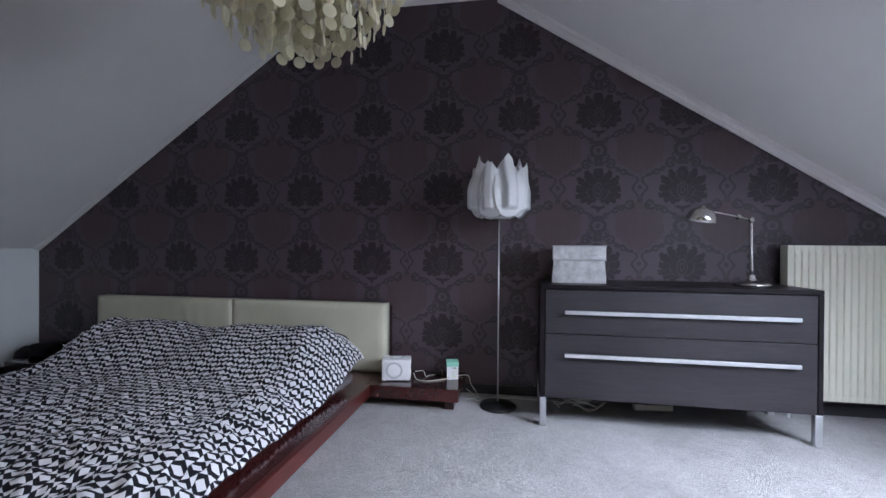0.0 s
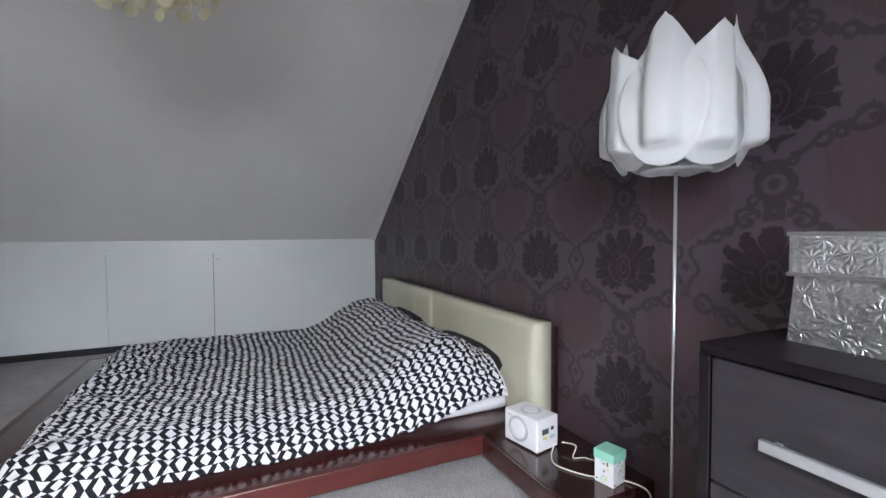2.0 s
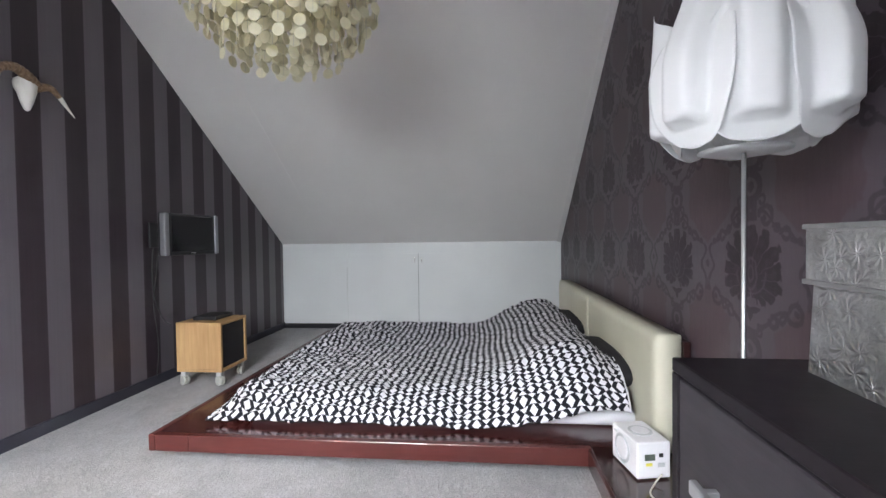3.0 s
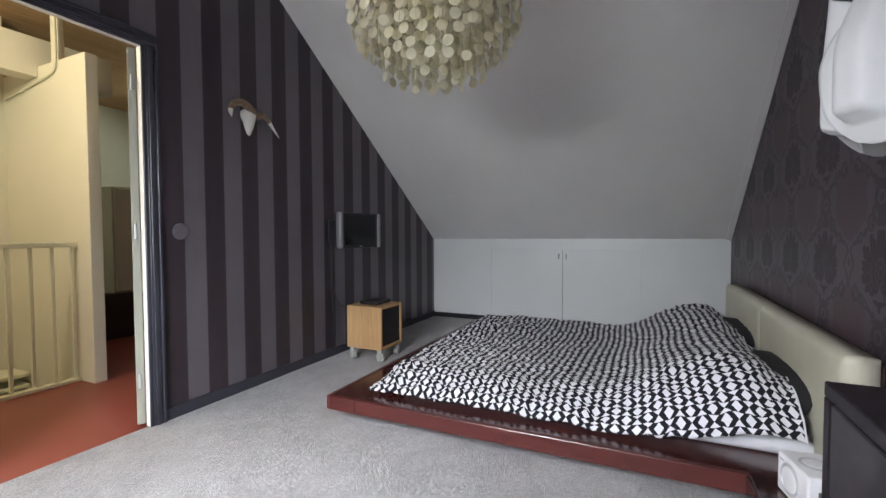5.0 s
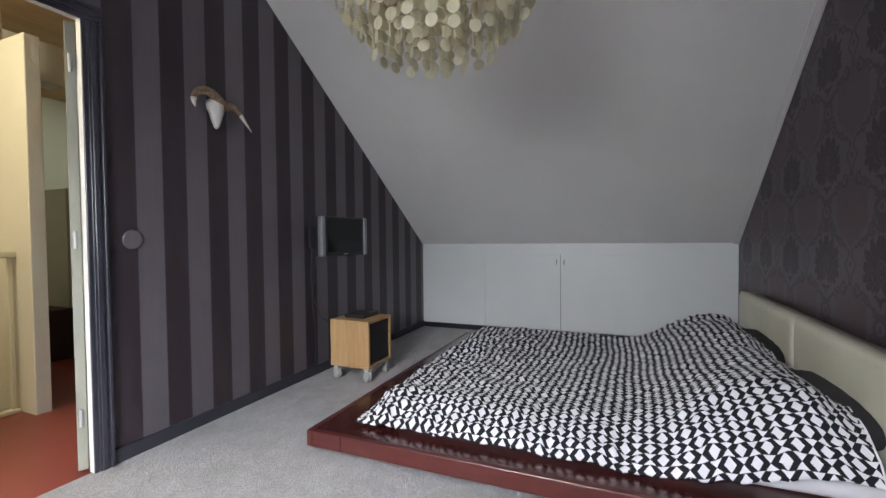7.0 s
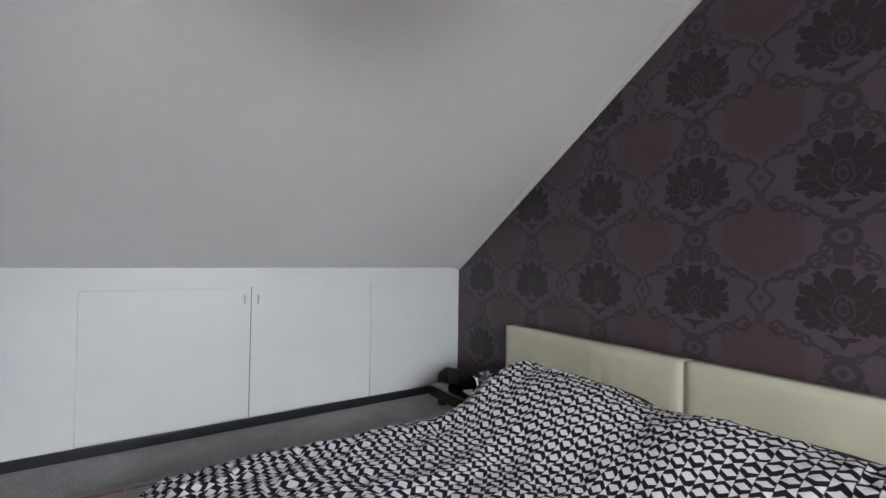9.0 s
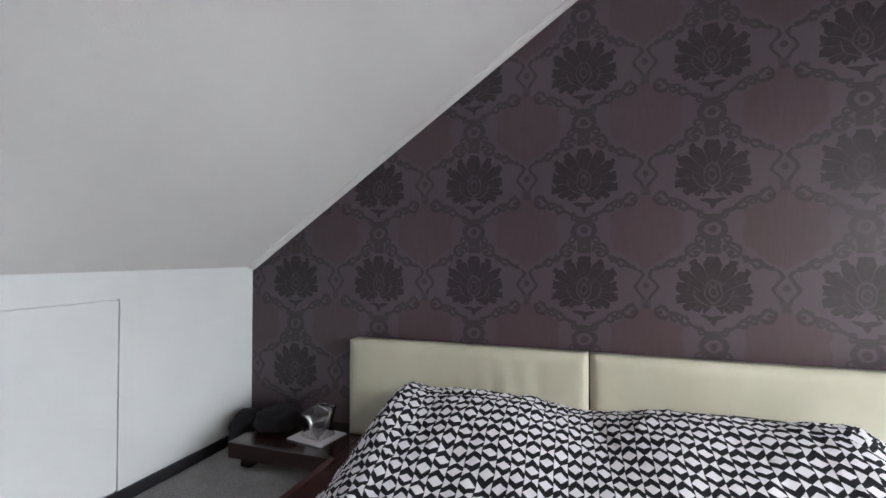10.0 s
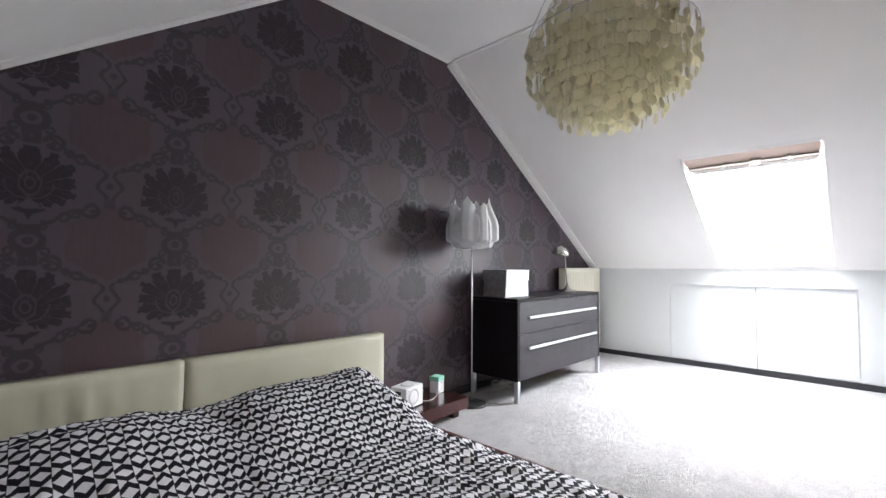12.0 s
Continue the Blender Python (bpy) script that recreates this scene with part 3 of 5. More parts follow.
structure("trim_west", strip_along((0.0, KL), (XL, TOP), 0.045, 0.020, -1), M_TRIM, "white stepped moulding")
structure("trim_ridge", strip_along((XL + 0.02, TOP), (XR - 0.02, TOP), 0.045, 0.016, -1), M_SLOPE, "white stepped moulding")
structure("trim_east", strip_along((XR, TOP), (W, KR), 0.060, 0.052, -1), M_TRIM, "white stepped moulding")
structure("trim_bend", box((XR - 0.016, -D, TOP - 0.009), (XR + 0.016, -0.062, TOP - 0.001)), M_SLOPE, "thin painted batten where the ceiling bends")
seam = bmesh.new()
for x0, x1 in ((0.62, XL),):
    f = (TOP - KL) / XL
    pts = [(x0, KL + f * x0 - 0.0012), (x1, KL + f * x1 - 0.0012), (x1, KL + f * x1 + 0.002), (x0, KL + f * x0 + 0.002)]
    tmp = prism(pts, "y", -2.735, -2.722)
    me = bpy.data.meshes.new("tmp")
    tmp.to_mesh(me)
    tmp.free()
    seam.from_mesh(me)
structure("trim_seam", seam, M_SLOPE, "board joint in the sloping ceiling")

structure("baseboard_west", box((0.0, -D + 0.012, 0.0), (0.014, -0.014, 0.058), 0.003), M_BLACKTRIM, "black skirting")
structure("baseboard_east", box((W - 0.014, -D + 0.012, 0.0), (W, -0.014, 0.058), 0.003), M_BLACKTRIM, "black skirting")
structure("baseboard_north", box((0.0, -0.013, 0.0), (W, 0.0, 0.065), 0.003), M_BLACKTRIM, "black skirting")
structure("baseboard_south", box((0.0, -D, 0.0), (DX0 - 0.082, -D + 0.012, 0.072), 0.003), M_NAVY, "dark blue-black skirting")
structure("baseboard_south_east", box((DX1 + 0.057, -D, 0.0), (W, -D + 0.012, 0.072), 0.003), M_NAVY, "dark blue-black skirting")

# doorway
door = tagged(new("door_1"), "doorway with a dark profiled casing and an open white door", "door", kind="structure")


def casing(x0, x1, z0, z1):
    bm = bmesh.new()
    if z1 - z0 > x1 - x0:
        for i, (a, b, h) in enumerate(((0.0, 0.18, 0.028), (0.18, 0.30, 0.018), (0.30, 0.62, 0.022), (0.62, 0.74, 0.016), (0.74, 1.0, 0.012))):
            box_bm(bm, (x0 + (x1 - x0) * a, -D + 0.001, z0), (x0 + (x1 - x0) * b, -D + h, z1), 0.0025, 1)
    else:
        for a, b, h in ((0.0, 0.26, 0.012), (0.26, 0.38, 0.016), (0.38, 0.70, 0.022), (0.70, 0.82, 0.018), (0.82, 1.0, 0.028)):
            box_bm(bm, (x0, -D + 0.001, z0 + (z1 - z0) * a), (x1, -D + h, z0 + (z1 - z0) * b), 0.0025, 1)
    return bm


part("casing", casing(DX0 - 0.080, DX0, 0, DZ), M_NAVY, door, "dark blue-black casing")
part("casing", casing(DX1, DX1 + 0.055, 0, DZ), M_NAVY, door, "dark blue-black casing")
part("casing", casing(DX0 - 0.080, DX1 + 0.055, DZ, DZ + 0.075), M_NAVY, door, "dark blue-black casing")
part("jamb", box((DX0 - 0.02, -D - 0.035, 0), (DX0 - 0.002, -D, DZ), 0.002), M_TRIM, door, "white jamb")
part("jamb", box((DX1 + 0.002, -D - 0.035, 0), (DX1 + 0.02, -D, DZ), 0.002), M_TRIM, door, "white jamb")
part("head", box((DX0 - 0.02, -D - 0.035, DZ), (DX1 + 0.02, -D, DZ + 0.02), 0.002), M_TRIM, door, "white head")
leaf = part("door_leaf", box((0.0, -0.04, 0.012), (0.83, 0.0, DZ - 0.006), 0.003), M_DOORGREY, door, "open pale grey-green door")
leaf.matrix_basis = pose(DX0 + 0.030, -D - 0.064, 0, 0, 0, -120.0)
for z in (0.22, 1.05, 1.86):
    hb = lathe([(0.007, z), (0.007, z + 0.035), (0.0055, z + 0.037), (0.007, z + 0.039), (0.007, z + 0.08)], 12, (DX0 + 0.018, -D - 0.050, 0))
    part("hinge", hb, M_ALUPAINT, door, "steel hinge")
cover = thing("round_cover_plate", (3.405, -D, 1.09), "round grey blanking plate on the striped wall", "cover plate")
part("plate", lathe([(0.048, 0.0), (0.048, 0.008), (0.043, 0.012), (0.0, 0.0125)][:3], 40, m=pose(0, 0, 0, -90, 0, 0)), plain("grey_plate", (0.125, 0.112, 0.127), 0.5), cover)

# ---- landing beyond the door ----
structure("floor_landing", box((0.8, -4.60, -0.14), (5.6, -D - 0.02, -0.003)), M_RED, "red-painted landing floor")
structure("floor_far_room", box((0.8, -7.6, -0.14), (3.235, -4.60, -0.003)), M_RED, "red-painted floor running into the far room")
structure("wall_partition", box((3.235, -7.6, -1.4), (3.318, -4.38, 2.37), 0.006), M_CREAM, "cream-painted partition beside the stairwell")
structure("wall_stair_back", box((3.318, -5.66, -2.6), (5.7, -5.56, 2.9)), M_CREAM, "cream wall behind the stairwell")
structure("wall_landing_east", box((5.6, -5.56, -2.6), (5.7, -D - 0.13, 2.9)), M_CREAM, "cream landing wall")
structure("wall_far", box((0.8, -7.7, -0.1), (3.4, -7.6, 2.9)), M_CREAM, "cream wall of the far room")
structure("wall_far_west", box((0.7, -7.7, -0.1), (0.8, -D - 0.13, 2.9)), M_CREAM, "cream wall of the far room")
structure("floor_stairwell", box((3.318, -5.56, -2.7), (5.7, -4.45, -2.6)), M_RED, "floor at the foot of the stairs")
structure("stringer", box((3.318, -4.60, -0.9), (5.6, -4.555, -0.14)), M_CREAMG, "cream trim under the landing edge")
kerb = thing("stair_railing", (3.32, -4.57, 0.0), "cream-painted railing with slim square balusters beside the stairwell", "railing")
part("bottom_rail", box((0.0, -0.03, -0.003), (2.27, 0.03, 0.022), 0.004), M_CREAMG, kerb)
part("top_rail", box((-0.01, -0.022, 0.985), (2.27, 0.022, 1.022), 0.006), M_CREAMG, kerb)
for i in range(18):
    part("baluster", box((0.015 + i * 0.12, -0.011, 0.022), (0.037 + i * 0.12, 0.011, 0.985), 0.003, 1), M_CREAMG, kerb)
beam = prism([(2.80, 2.29), (3.232, 2.29), (3.232, 2.374), (3.321, 2.374), (3.321, 2.29), (5.6, 2.29), (5.6, 2.585), (2.80, 2.585)], "y", -5.20, -5.02)
structure("beam", beam, M_CREAM, "cream-painted roof beam")
post = prism([(3.255, 2.37), (3.30, 2.37), (3.30, 2.86), (3.275, 2.86)], "y", -4.86, -4.76)
structure("post", post, M_CREAM, "cream post on the partition")
roof = structure("ceiling_landing", box((0.7, -7.7, 2.90), (5.7, -D - 0.06, 3.0)), M_BOARD, "varnished board ceiling over the landing")
bm = bmesh.new()
for i in range(26):
    y = -D - 0.14 - i * 0.165
    box_bm(bm, (0.8, y - 0.158, 2.862), (5.6, y, 2.899), 0.004, 1)
structure("ceiling_boards", bm, M_BOARD, "varnished roof boards")
pipe = thing("conduit", (3.33, -4.74, 2.30), "cream-painted cable conduit clipped to the partition", "cable")
part("pipe", tube([(-0.005, 0, 0.56), (-0.005, 0, 0.12), (0.0, -0.01, 0.03), (0.0, -0.06, -0.02), (0.0, -0.3, -0.06), (0.0, -0.78, -0.12)], 0.009, 8), M_CREAMG, pipe)
for y, z in ((-0.18, -0.043), (-0.5, -0.09)):
    part("clip", box((-0.012, y - 0.012, z - 0.012), (0.012, y + 0.012, z + 0.012), 0.003), M_CREAMG, pipe)
cupb = thing("wall_cupboard", (2.36, -5.9, 0.46), "white wall cupboard in the dark far room", "cupboard")
part("body", box((-0.5, -0.3, 0.0), (0.06, 0.1, 1.12), 0.004), M_CREAM, cupb)
part("door", box((-0.48, 0.102, 0.02), (0.04, 0.12, 1.10), 0.004), M_CREAM, cupb)
# Plain block added to stand for the dark space below the cupboard.
dk = thing("dark_block", (2.0, -5.9, -0.003), "dark brown block standing for the dark space below the cupboard", "cabinet")
part("body", box((-0.6, -0.3, 0.0), (0.62, 0.15, 0.463), 0.01), M_DARKROOM, dk)
stk = thing("stair_steps", (3.72, -5.3, -0.16), "cream-painted upper treads seen through the railing", "stairs")
for i in range(3):
    part("tread", box((-0.38, -0.24, 0.10 - i * 0.09), (0.02 + i * 0.05, 0.05, 0.135 - i * 0.09), 0.008), M_CREAMG, stk)

# ---- the bed ----
BX0, BX1, BY0, BY1 = 0.80, 3.130, -2.425, -0.40
ZT, ZB = 0.145, 0.068
bed = thing("platform_bed", (1.965, -1.2, 0.0), "low polished mahogany platform bed with side shelves on grey carpet", "bed")
o = Vector((1.965, -1.2, 0))


def B(lo, hi, bev=0.004):
    return box(Vector(lo) - o, Vector(hi) - o, bev)


part("deck", B((BX0 + 0.03, BY0 + 0.03, ZB + 0.01), (BX1 - 0.03, -0.05, ZT - 0.0005), 0.001), M_DECK, bed, "polished mahogany deck")
part("side_rail", B((BX1 - 0.032, BY0 + 0.20, ZB), (BX1, BY1 - 0.002, ZT + 0.001)), M_MAHOG, bed, "red mahogany side rail")
part("side_rail", B((BX0, BY0 + 0.20, ZB), (BX0 + 0.032, BY1 - 0.002, ZT + 0.001)), M_MAHOG, bed, "red mahogany side rail")
part("foot_rail", B((BX0, BY0, ZB), (BX1, BY0 + 0.032, ZT + 0.001)), M_MAHOG_X, bed, "red mahogany foot rail")
part("corner_block", B((BX1 - 0.032, BY0 + 0.034, ZB), (BX1, BY0 + 0.198, ZT + 0.001)), M_MAHOG, bed)
part("corner_block", B((BX0, BY0 + 0.034, ZB), (BX0 + 0.032, BY0 + 0.198, ZT + 0.001)), M_MAHOG, bed)
# Support assumed under the platform; its dark colour stands for the shadow gap.
part("plinth", B((BX0 + 0.28, BY0 + 0.28, 0), (BX1 - 0.28, -0.3, ZB + 0.009), 0.0), M_MTOP_SHADED, bed, "assumed recessed plinth, dark like the shadow gap it fills")
for x0, x1 in ((BX1 - 0.029, 3.705), (0.225, BX0 + 0.029)):
    sh = part("side_shelf", B((x0, BY1 + 0.0, ZB), (x1, -0.02, ZT), 0.003), M_MTOP_SHADED, bed, "dark polished side shelf")
    # West front takes the deeper mahogany, so its shade is in the colour.
    part("shelf_front", B((x0 + (0.03 if x0 > 2 else 0), BY1 - 0.018, ZB - 0.001), (x1 + (0.001 if x0 > 2 else -0.03), BY1 - 0.001, ZT + 0.001), 0.003), M_DECK if x0 > 2 else M_MTOP_SHADED, sh, "polished front edge")
for x in (0.28, 3.64):
    part("foot", B((x - 0.03, -0.36, 0), (x + 0.03, -0.06, ZB), 0.003), M_MTOP_SHADED, bed)
part("rear_board", B((0.765, -0.045, ZT + 0.001), (3.160, -0.015, 0.610), 0.003), M_MTOP_SHADED, bed, "mahogany board behind the headboard")


def cushion_panel(x0, x1):
    bm = bmesh.new()
    nx, nz = 40, 20
    w, h = x1 - x0, 0.636 - ZT - 0.004
    rows = {}
    for side in (0, 1):
        for i in range(nx + 1):
            for j in range(nz + 1):
                u, v = i / nx, j / nz
                edge = min(min(u, 1 - u) * w, min(v, 1 - v) * h)
                e = max(0.0, 1 - edge / 0.014)
                puff = 1 - e * e * 0.40
                wrink = math.exp(-((x0 + u * w - 1.55) / 0.16) ** 2) * smooth01(1.3 - v) * 0.011 * math.sin((x0 + u * w) * 62 + v * 3)
                fold = wrink + 0.0025 * noise.noise(Vector((x0 + u * w * 9, v * 2, 3))) + 0.004 * noise.noise(Vector((x0 + u * 3, v * 2, 9)))
                yy = -0.150 + (1 - puff) * 0.030 + fold if side else -0.048
                rows[side, i, j] = bm.verts.new(Vector((x0 + u * w, yy, ZT + 0.003 + v * h)) - o)
    for side in (0, 1):
        for i in range(nx):
            for j in range(nz):
                bm.faces.new((rows[side, i, j], rows[side, i + 1, j], rows[side, i + 1, j + 1], rows[side, i, j + 1]))
    ring = [(i, 0) for i in range(nx)] + [(nx, j) for j in range(nz)] + [(i, nz) for i in range(nx, 0, -1)] + [(0, j) for j in range(nz, 0, -1)]
    for a, b in zip(ring, ring[1:] + ring[:1]):
        bm.faces.new((rows[0, a[0], a[1]], rows[0, b[0], b[1]], rows[1, b[0], b[1]], rows[1, a[0], a[1]]))
    return bm


hbp = part("headboard_panel", cushion_panel(0.750, 1.938), M_LEATHER, bed, "padded cream leather headboard panel", True)
hbp = part("headboard_panel", cushion_panel(1.944, 3.148), M_LEATHER, bed, "padded cream leather headboard panel", True)

mattress = thing("mattress", (1.965, -1.15, ZT), "low mattress in a white cotton sheet on the bed platform", "mattress")
mb = box((-0.90, -0.90, 0.0), (0.945, 1.02, 0.078), 0.035, 4)
part("sheeted_body", mb, M_SHEET, mattress, smooth=True)


def pillow(name, cx, cy, cz, w, d, h, rz, tilt):
    t = thing(name, (cx, cy, cz), "black cotton pillow tucked under the duvet against the cream headboard", "pillow", "pillows on the bed", rz)
    bm = bmesh.new()
    nx, ny = 28, 18
    g = {}
    for side in (1, -1):
        for i in range(nx + 1):
            for j in range(ny + 1):
                u, v = i / nx * 2 - 1, j / ny * 2 - 1
                k = max(0.0, (1 - abs(u) ** 2.6) * (1 - abs(v) ** 2.6)) ** 0.5
                z = side * h / 2 * k + 0.008 * noise.noise(Vector((u * 3 + cx, v * 3, side))) * k
                pinch = 1 - 0.06 * (abs(u * v))
                if side < 0 and k == 0:
                    g[side, i, j] = g[1, i, j]
                else:
                    g[side, i, j] = bm.verts.new((u * w / 2 * pinch, v * d / 2 * pinch, z))
    for side in (1, -1):
        for i in range(nx):
            for j in range(ny):
                bm.faces.new((g[side, i, j], g[side, i + 1, j], g[side, i + 1, j + 1], g[side, i, j + 1]))
    bmesh.ops.transform(bm, matrix=pose(0, 0, 0, tilt, 0, 0), verts=bm.verts)
    part("pillowcase", bm, M_BLACKCLOTH, t, smooth=True)
    return t


pillow("pillow", 2.50, -0.300, 0.330, 0.80, 0.44, 0.20, 0, 14)
pillow("pillow", 1.47, -0.300, 0.330, 0.78, 0.44, 0.20, 0, 14)


def duvet_height(x, y):
    head = smooth01((y + 1.00) / 0.58) * (1 - 0.42 * smooth01((y + 0.36) / 0.18))
    dip = 1 - 0.20 * math.exp(-((x - 1.93) / 0.16) ** 2)
    h = 0.278 + 0.208 * head * dip
    return h + 0.016 * noise.noise(Vector((x * 1.8, y * 1.8, 0.3)))


def ridged(x, y, f, seed):
    return 1 - 2 * abs(noise.noise(Vector((x * f, y * f, seed))))


def make_duvet():
    x0, x1, y0, y1 = 0.985, 3.005, -2.225, -0.205
    nx, ny = 230, 230
    vs, uv, faces = [], [], []
    base = np.zeros((nx + 1, ny + 1))
    bends = np.zeros((nx + 1, ny + 1))
    for i in range(nx + 1):
        for j in range(ny + 1):
            u, v = i / nx, j / ny
            x, y = x0 + (x1 - x0) * u, y0 + (y1 - y0) * v
            dr, dl, df = x1 - x, x - x0, y - y0
            hem = 0.157 + 0.085 * smooth01((y + 0.80) / 0.55)
            rise = (smooth01(dr / 0.28 + 0.03) ** 0.52) * (smooth01(dl / 0.20 + 0.02) ** 0.6) * (smooth01(df / 0.15 + 0.02) ** 0.6)
            top = duvet_height(x, y)
            z = hem + (top - hem) * rise
            base[i, j] = z
            edge = min(dr, dl, df + 0.02)
            near = smooth01(1 - edge / 0.55)
            foot = smooth01((-1.15 - y) / 0.9)
            wx = x + 0.05 * noise.noise(Vector((x * 2.2, y * 2.2, 4.0)))
            wy = y + 0.05 * noise.noise(Vector((x * 2.2, y * 2.2, 9.0)))
            wr = 0.021 * ridged(wx, wy * 0.55, 5.0, 1.0) * (0.45 + 0.65 * max(near, foot))
            wr += 0.016 * ridged(wx * 0.8 + wy * 0.5, wy, 13.0, 6.0) * (0.42 + 0.75 * max(near * 0.8, foot))
            wr += 0.0055 * noise.noise(Vector((wx * 30, wy * 22, 3.0)))
            wr += 0.010 * math.sin(y * 26 + 3 * noise.noise(Vector((x * 2, y * 2, 8)))) * smooth01(1 - dr / 0.22) * (0.4 + 0.6 * foot)
            floor_z = 0.1515 + 0.082 * smooth01((2.935 - x) / 0.035) * smooth01((x - 1.03) / 0.035) * smooth01((y + 2.13) / 0.035)
            z = max(z + wr * (0.35 + 0.65 * min(1, edge / 0.06 + 0.2)), floor_z)
            sx = 0.020 * noise.noise(Vector((y * 3.1, 1, 1))) + 0.010 * noise.noise(Vector((y * 11, 4, 1)))
            sy = 0.022 * noise.noise(Vector((x * 3.3, 7, 1)))
            vs.append((x + sx * smooth01(1 - dr / 0.3) - sx * smooth01(1 - dl / 0.3), y + sy * smooth01(1 - df / 0.3) + sy * 0.8 * smooth01(1 - (y1 - y) / 0.2), z))
            bend = 0.07 * noise.noise(Vector((x * 1.3, y * 1.3, 12))) + 0.024 * noise.noise(Vector((x * 6, y * 6, 2))) * (0.4 + foot)
            bends[i, j] = bend
    hx, hy = (x1 - x0) / nx, (y1 - y0) / ny
    su = np.vstack([np.zeros((1, ny + 1)), np.cumsum(np.hypot(hx, np.diff(base, axis=0)), axis=0)])
    sv = np.hstack([np.zeros((nx + 1, 1)), np.cumsum(np.hypot(hy, np.diff(base, axis=1)), axis=1)])
    su = (su - su[nx // 2]) * 1.03 + bends
    sv = (sv - sv[:, ny // 2:ny // 2 + 1]) * 1.02 + bends * 0.6
    uv = np.stack([su.ravel(), sv.ravel()], axis=1)
    for i in range(nx):
        for j in range(ny):
            k = i * (ny + 1) + j
            faces.append((k, k + ny + 1, k + ny + 2, k + 1))
    org = Vector((1.965, -1.2, ZT))
    me = bpy.data.meshes.new("cover")
    me.from_pydata([Vector(p) - org for p in vs], [], faces)
    lay = me.uv_layers.new(name="cloth")
    idx = np.empty(len(me.loops), dtype=np.int32)
    me.loops.foreach_get("vertex_index", idx)
    lay.data.foreach_set("uv", uv.astype(np.float32)[idx].ravel())
    me.materials.append(M_DUVET)
    me.shade_smooth()
    t = thing("duvet", tuple(org), "rumpled black and white geometric print duvet over the bed", "duvet")
    ob = new("cover", me)
    ob.parent = t
    sol = ob.modifiers.new("thick", "SOLIDIFY")
    sol.thickness = 0.010
    sol.offset = -1
    rim = [Vector(vs[i * (ny + 1) + ny]) - org + Vector((0, 0.001, -0.002)) for i in range(0, nx + 1, 2)]
    part("hem", tube_bm(bmesh.new(), rim, 0.0045, 6), M_SHEET, t, "sewn white hem", True)
    return t


make_duvet()

# ---- chest of drawers ----
CX0, CX1, CY0, CY1, CZ0, CZ1 = 4.204, 5.656, -0.522, -0.03, 0.170, 0.828
chest = thing("chest_of_drawers", ((CX0 + CX1) / 2, -0.26, 0), "wide black-brown wooden chest of two drawers on square steel legs", "chest of drawers", rz=-0.9)
co = Vector(((CX0 + CX1) / 2, -0.26, 0))


def C(lo, hi, bev=0.0015):
    return box(Vector(lo) - co, Vector(hi) - co, bev, 1)


part("top", C((CX0, CY0, CZ1 - 0.024), (CX1, CY1, CZ1), 0.002), M_CHESTTOP, chest, "dark top")
part("side_panel", C((CX0, CY0, CZ0), (CX0 + 0.024, CY1, CZ1 - 0.025)), M_CHESTTOP, chest)
part("side_panel", C((CX1 - 0.024, CY0, CZ0), (CX1, CY1, CZ1 - 0.025)), M_CHESTTOP, chest)
part("back_panel", C((CX0 + 0.025, CY1 - 0.012, CZ0), (CX1 - 0.025, CY1, CZ1 - 0.026)), M_CHESTTOP, chest)
part("bottom_panel", C((CX0 + 0.025, CY0 + 0.03, CZ0 + 0.003), (CX1 - 0.025, CY1 - 0.013, CZ0 + 0.02)), M_CHESTTOP, chest)
for z0, z1, hz in ((CZ0 + 0.002, 0.541, 0.425), (0.546, CZ1 - 0.029, 0.672)):
    dr = part("drawer", C((CX0 + 0.028, CY0 + 0.001, z0), (CX1 - 0.028, CY0 + 0.021, z1), 0.002), M_CHEST, chest, "black-brown drawer front")
    part("handle", C((4.340, CY0 - 0.030, hz - 0.011), (5.540, CY0 - 0.018, hz + 0.011), 0.002), M_ALU, dr, "long brushed steel bar handle")
    for x in (4.36, 4.94, 5.515):
        part("handle_post", C((x - 0.006, CY0 - 0.0185, hz - 0.006), (x + 0.006, CY0 + 0.002, hz + 0.006), 0.001), M_ALU, dr)
for x in (CX0, CX1 - 0.036):
    for y in (CY0, CY1 - 0.036):
        part("leg", C((x, y, 0), (x + 0.036, y + 0.036, CZ0 - 0.0005), 0.002), M_ALU, chest, "square steel leg")

# embossed box on the chest
ebox = thing("decorative_box", (4.445, -0.225, CZ1), "lidded storage box covered in embossed silver sheet, on the dark chest", "storage box", rz=-4)
bm = prism([(-0.160, 0.0), (0.160, 0.0), (0.148, 0.140), (-0.148, 0.140)], "y", -0.125, 0.125)
part("body", bm, M_SILVER, ebox)
lid = part("lid", box((-0.156, -0.133, 0.140), (0.156, 0.133, 0.228), 0.004), M_SILVER, ebox)
part("lid_edge", box((-0.159, -0.136, 0.138), (0.159, 0.136, 0.146), 0.002), M_SILVEREDGE, lid)
part("lid_edge", box((-0.159, -0.136, 0.222), (0.159, 0.136, 0.230), 0.002), M_SILVEREDGE, lid)

# desk lamp
dl = thing("desk_lamp", (5.417, -0.30, CZ1), "brushed nickel desk lamp with domed shade on the dark chest", "desk lamp")
part("base", lathe([(0.095, 0.0), (0.096, 0.008), (0.090, 0.016), (0.050, 0.026), (0.028, 0.034), (0.018, 0.048), (0.016, 0.062), (0.008, 0.066)], 40), M_CHROME, dl, smooth=True)
part("stem", tube([(0, 0, 0.06), (0.004, 0.015, 0.22), (0.011, 0.034, 0.385)], 0.0075, 12, 4), M_CHROME, dl, smooth=True)
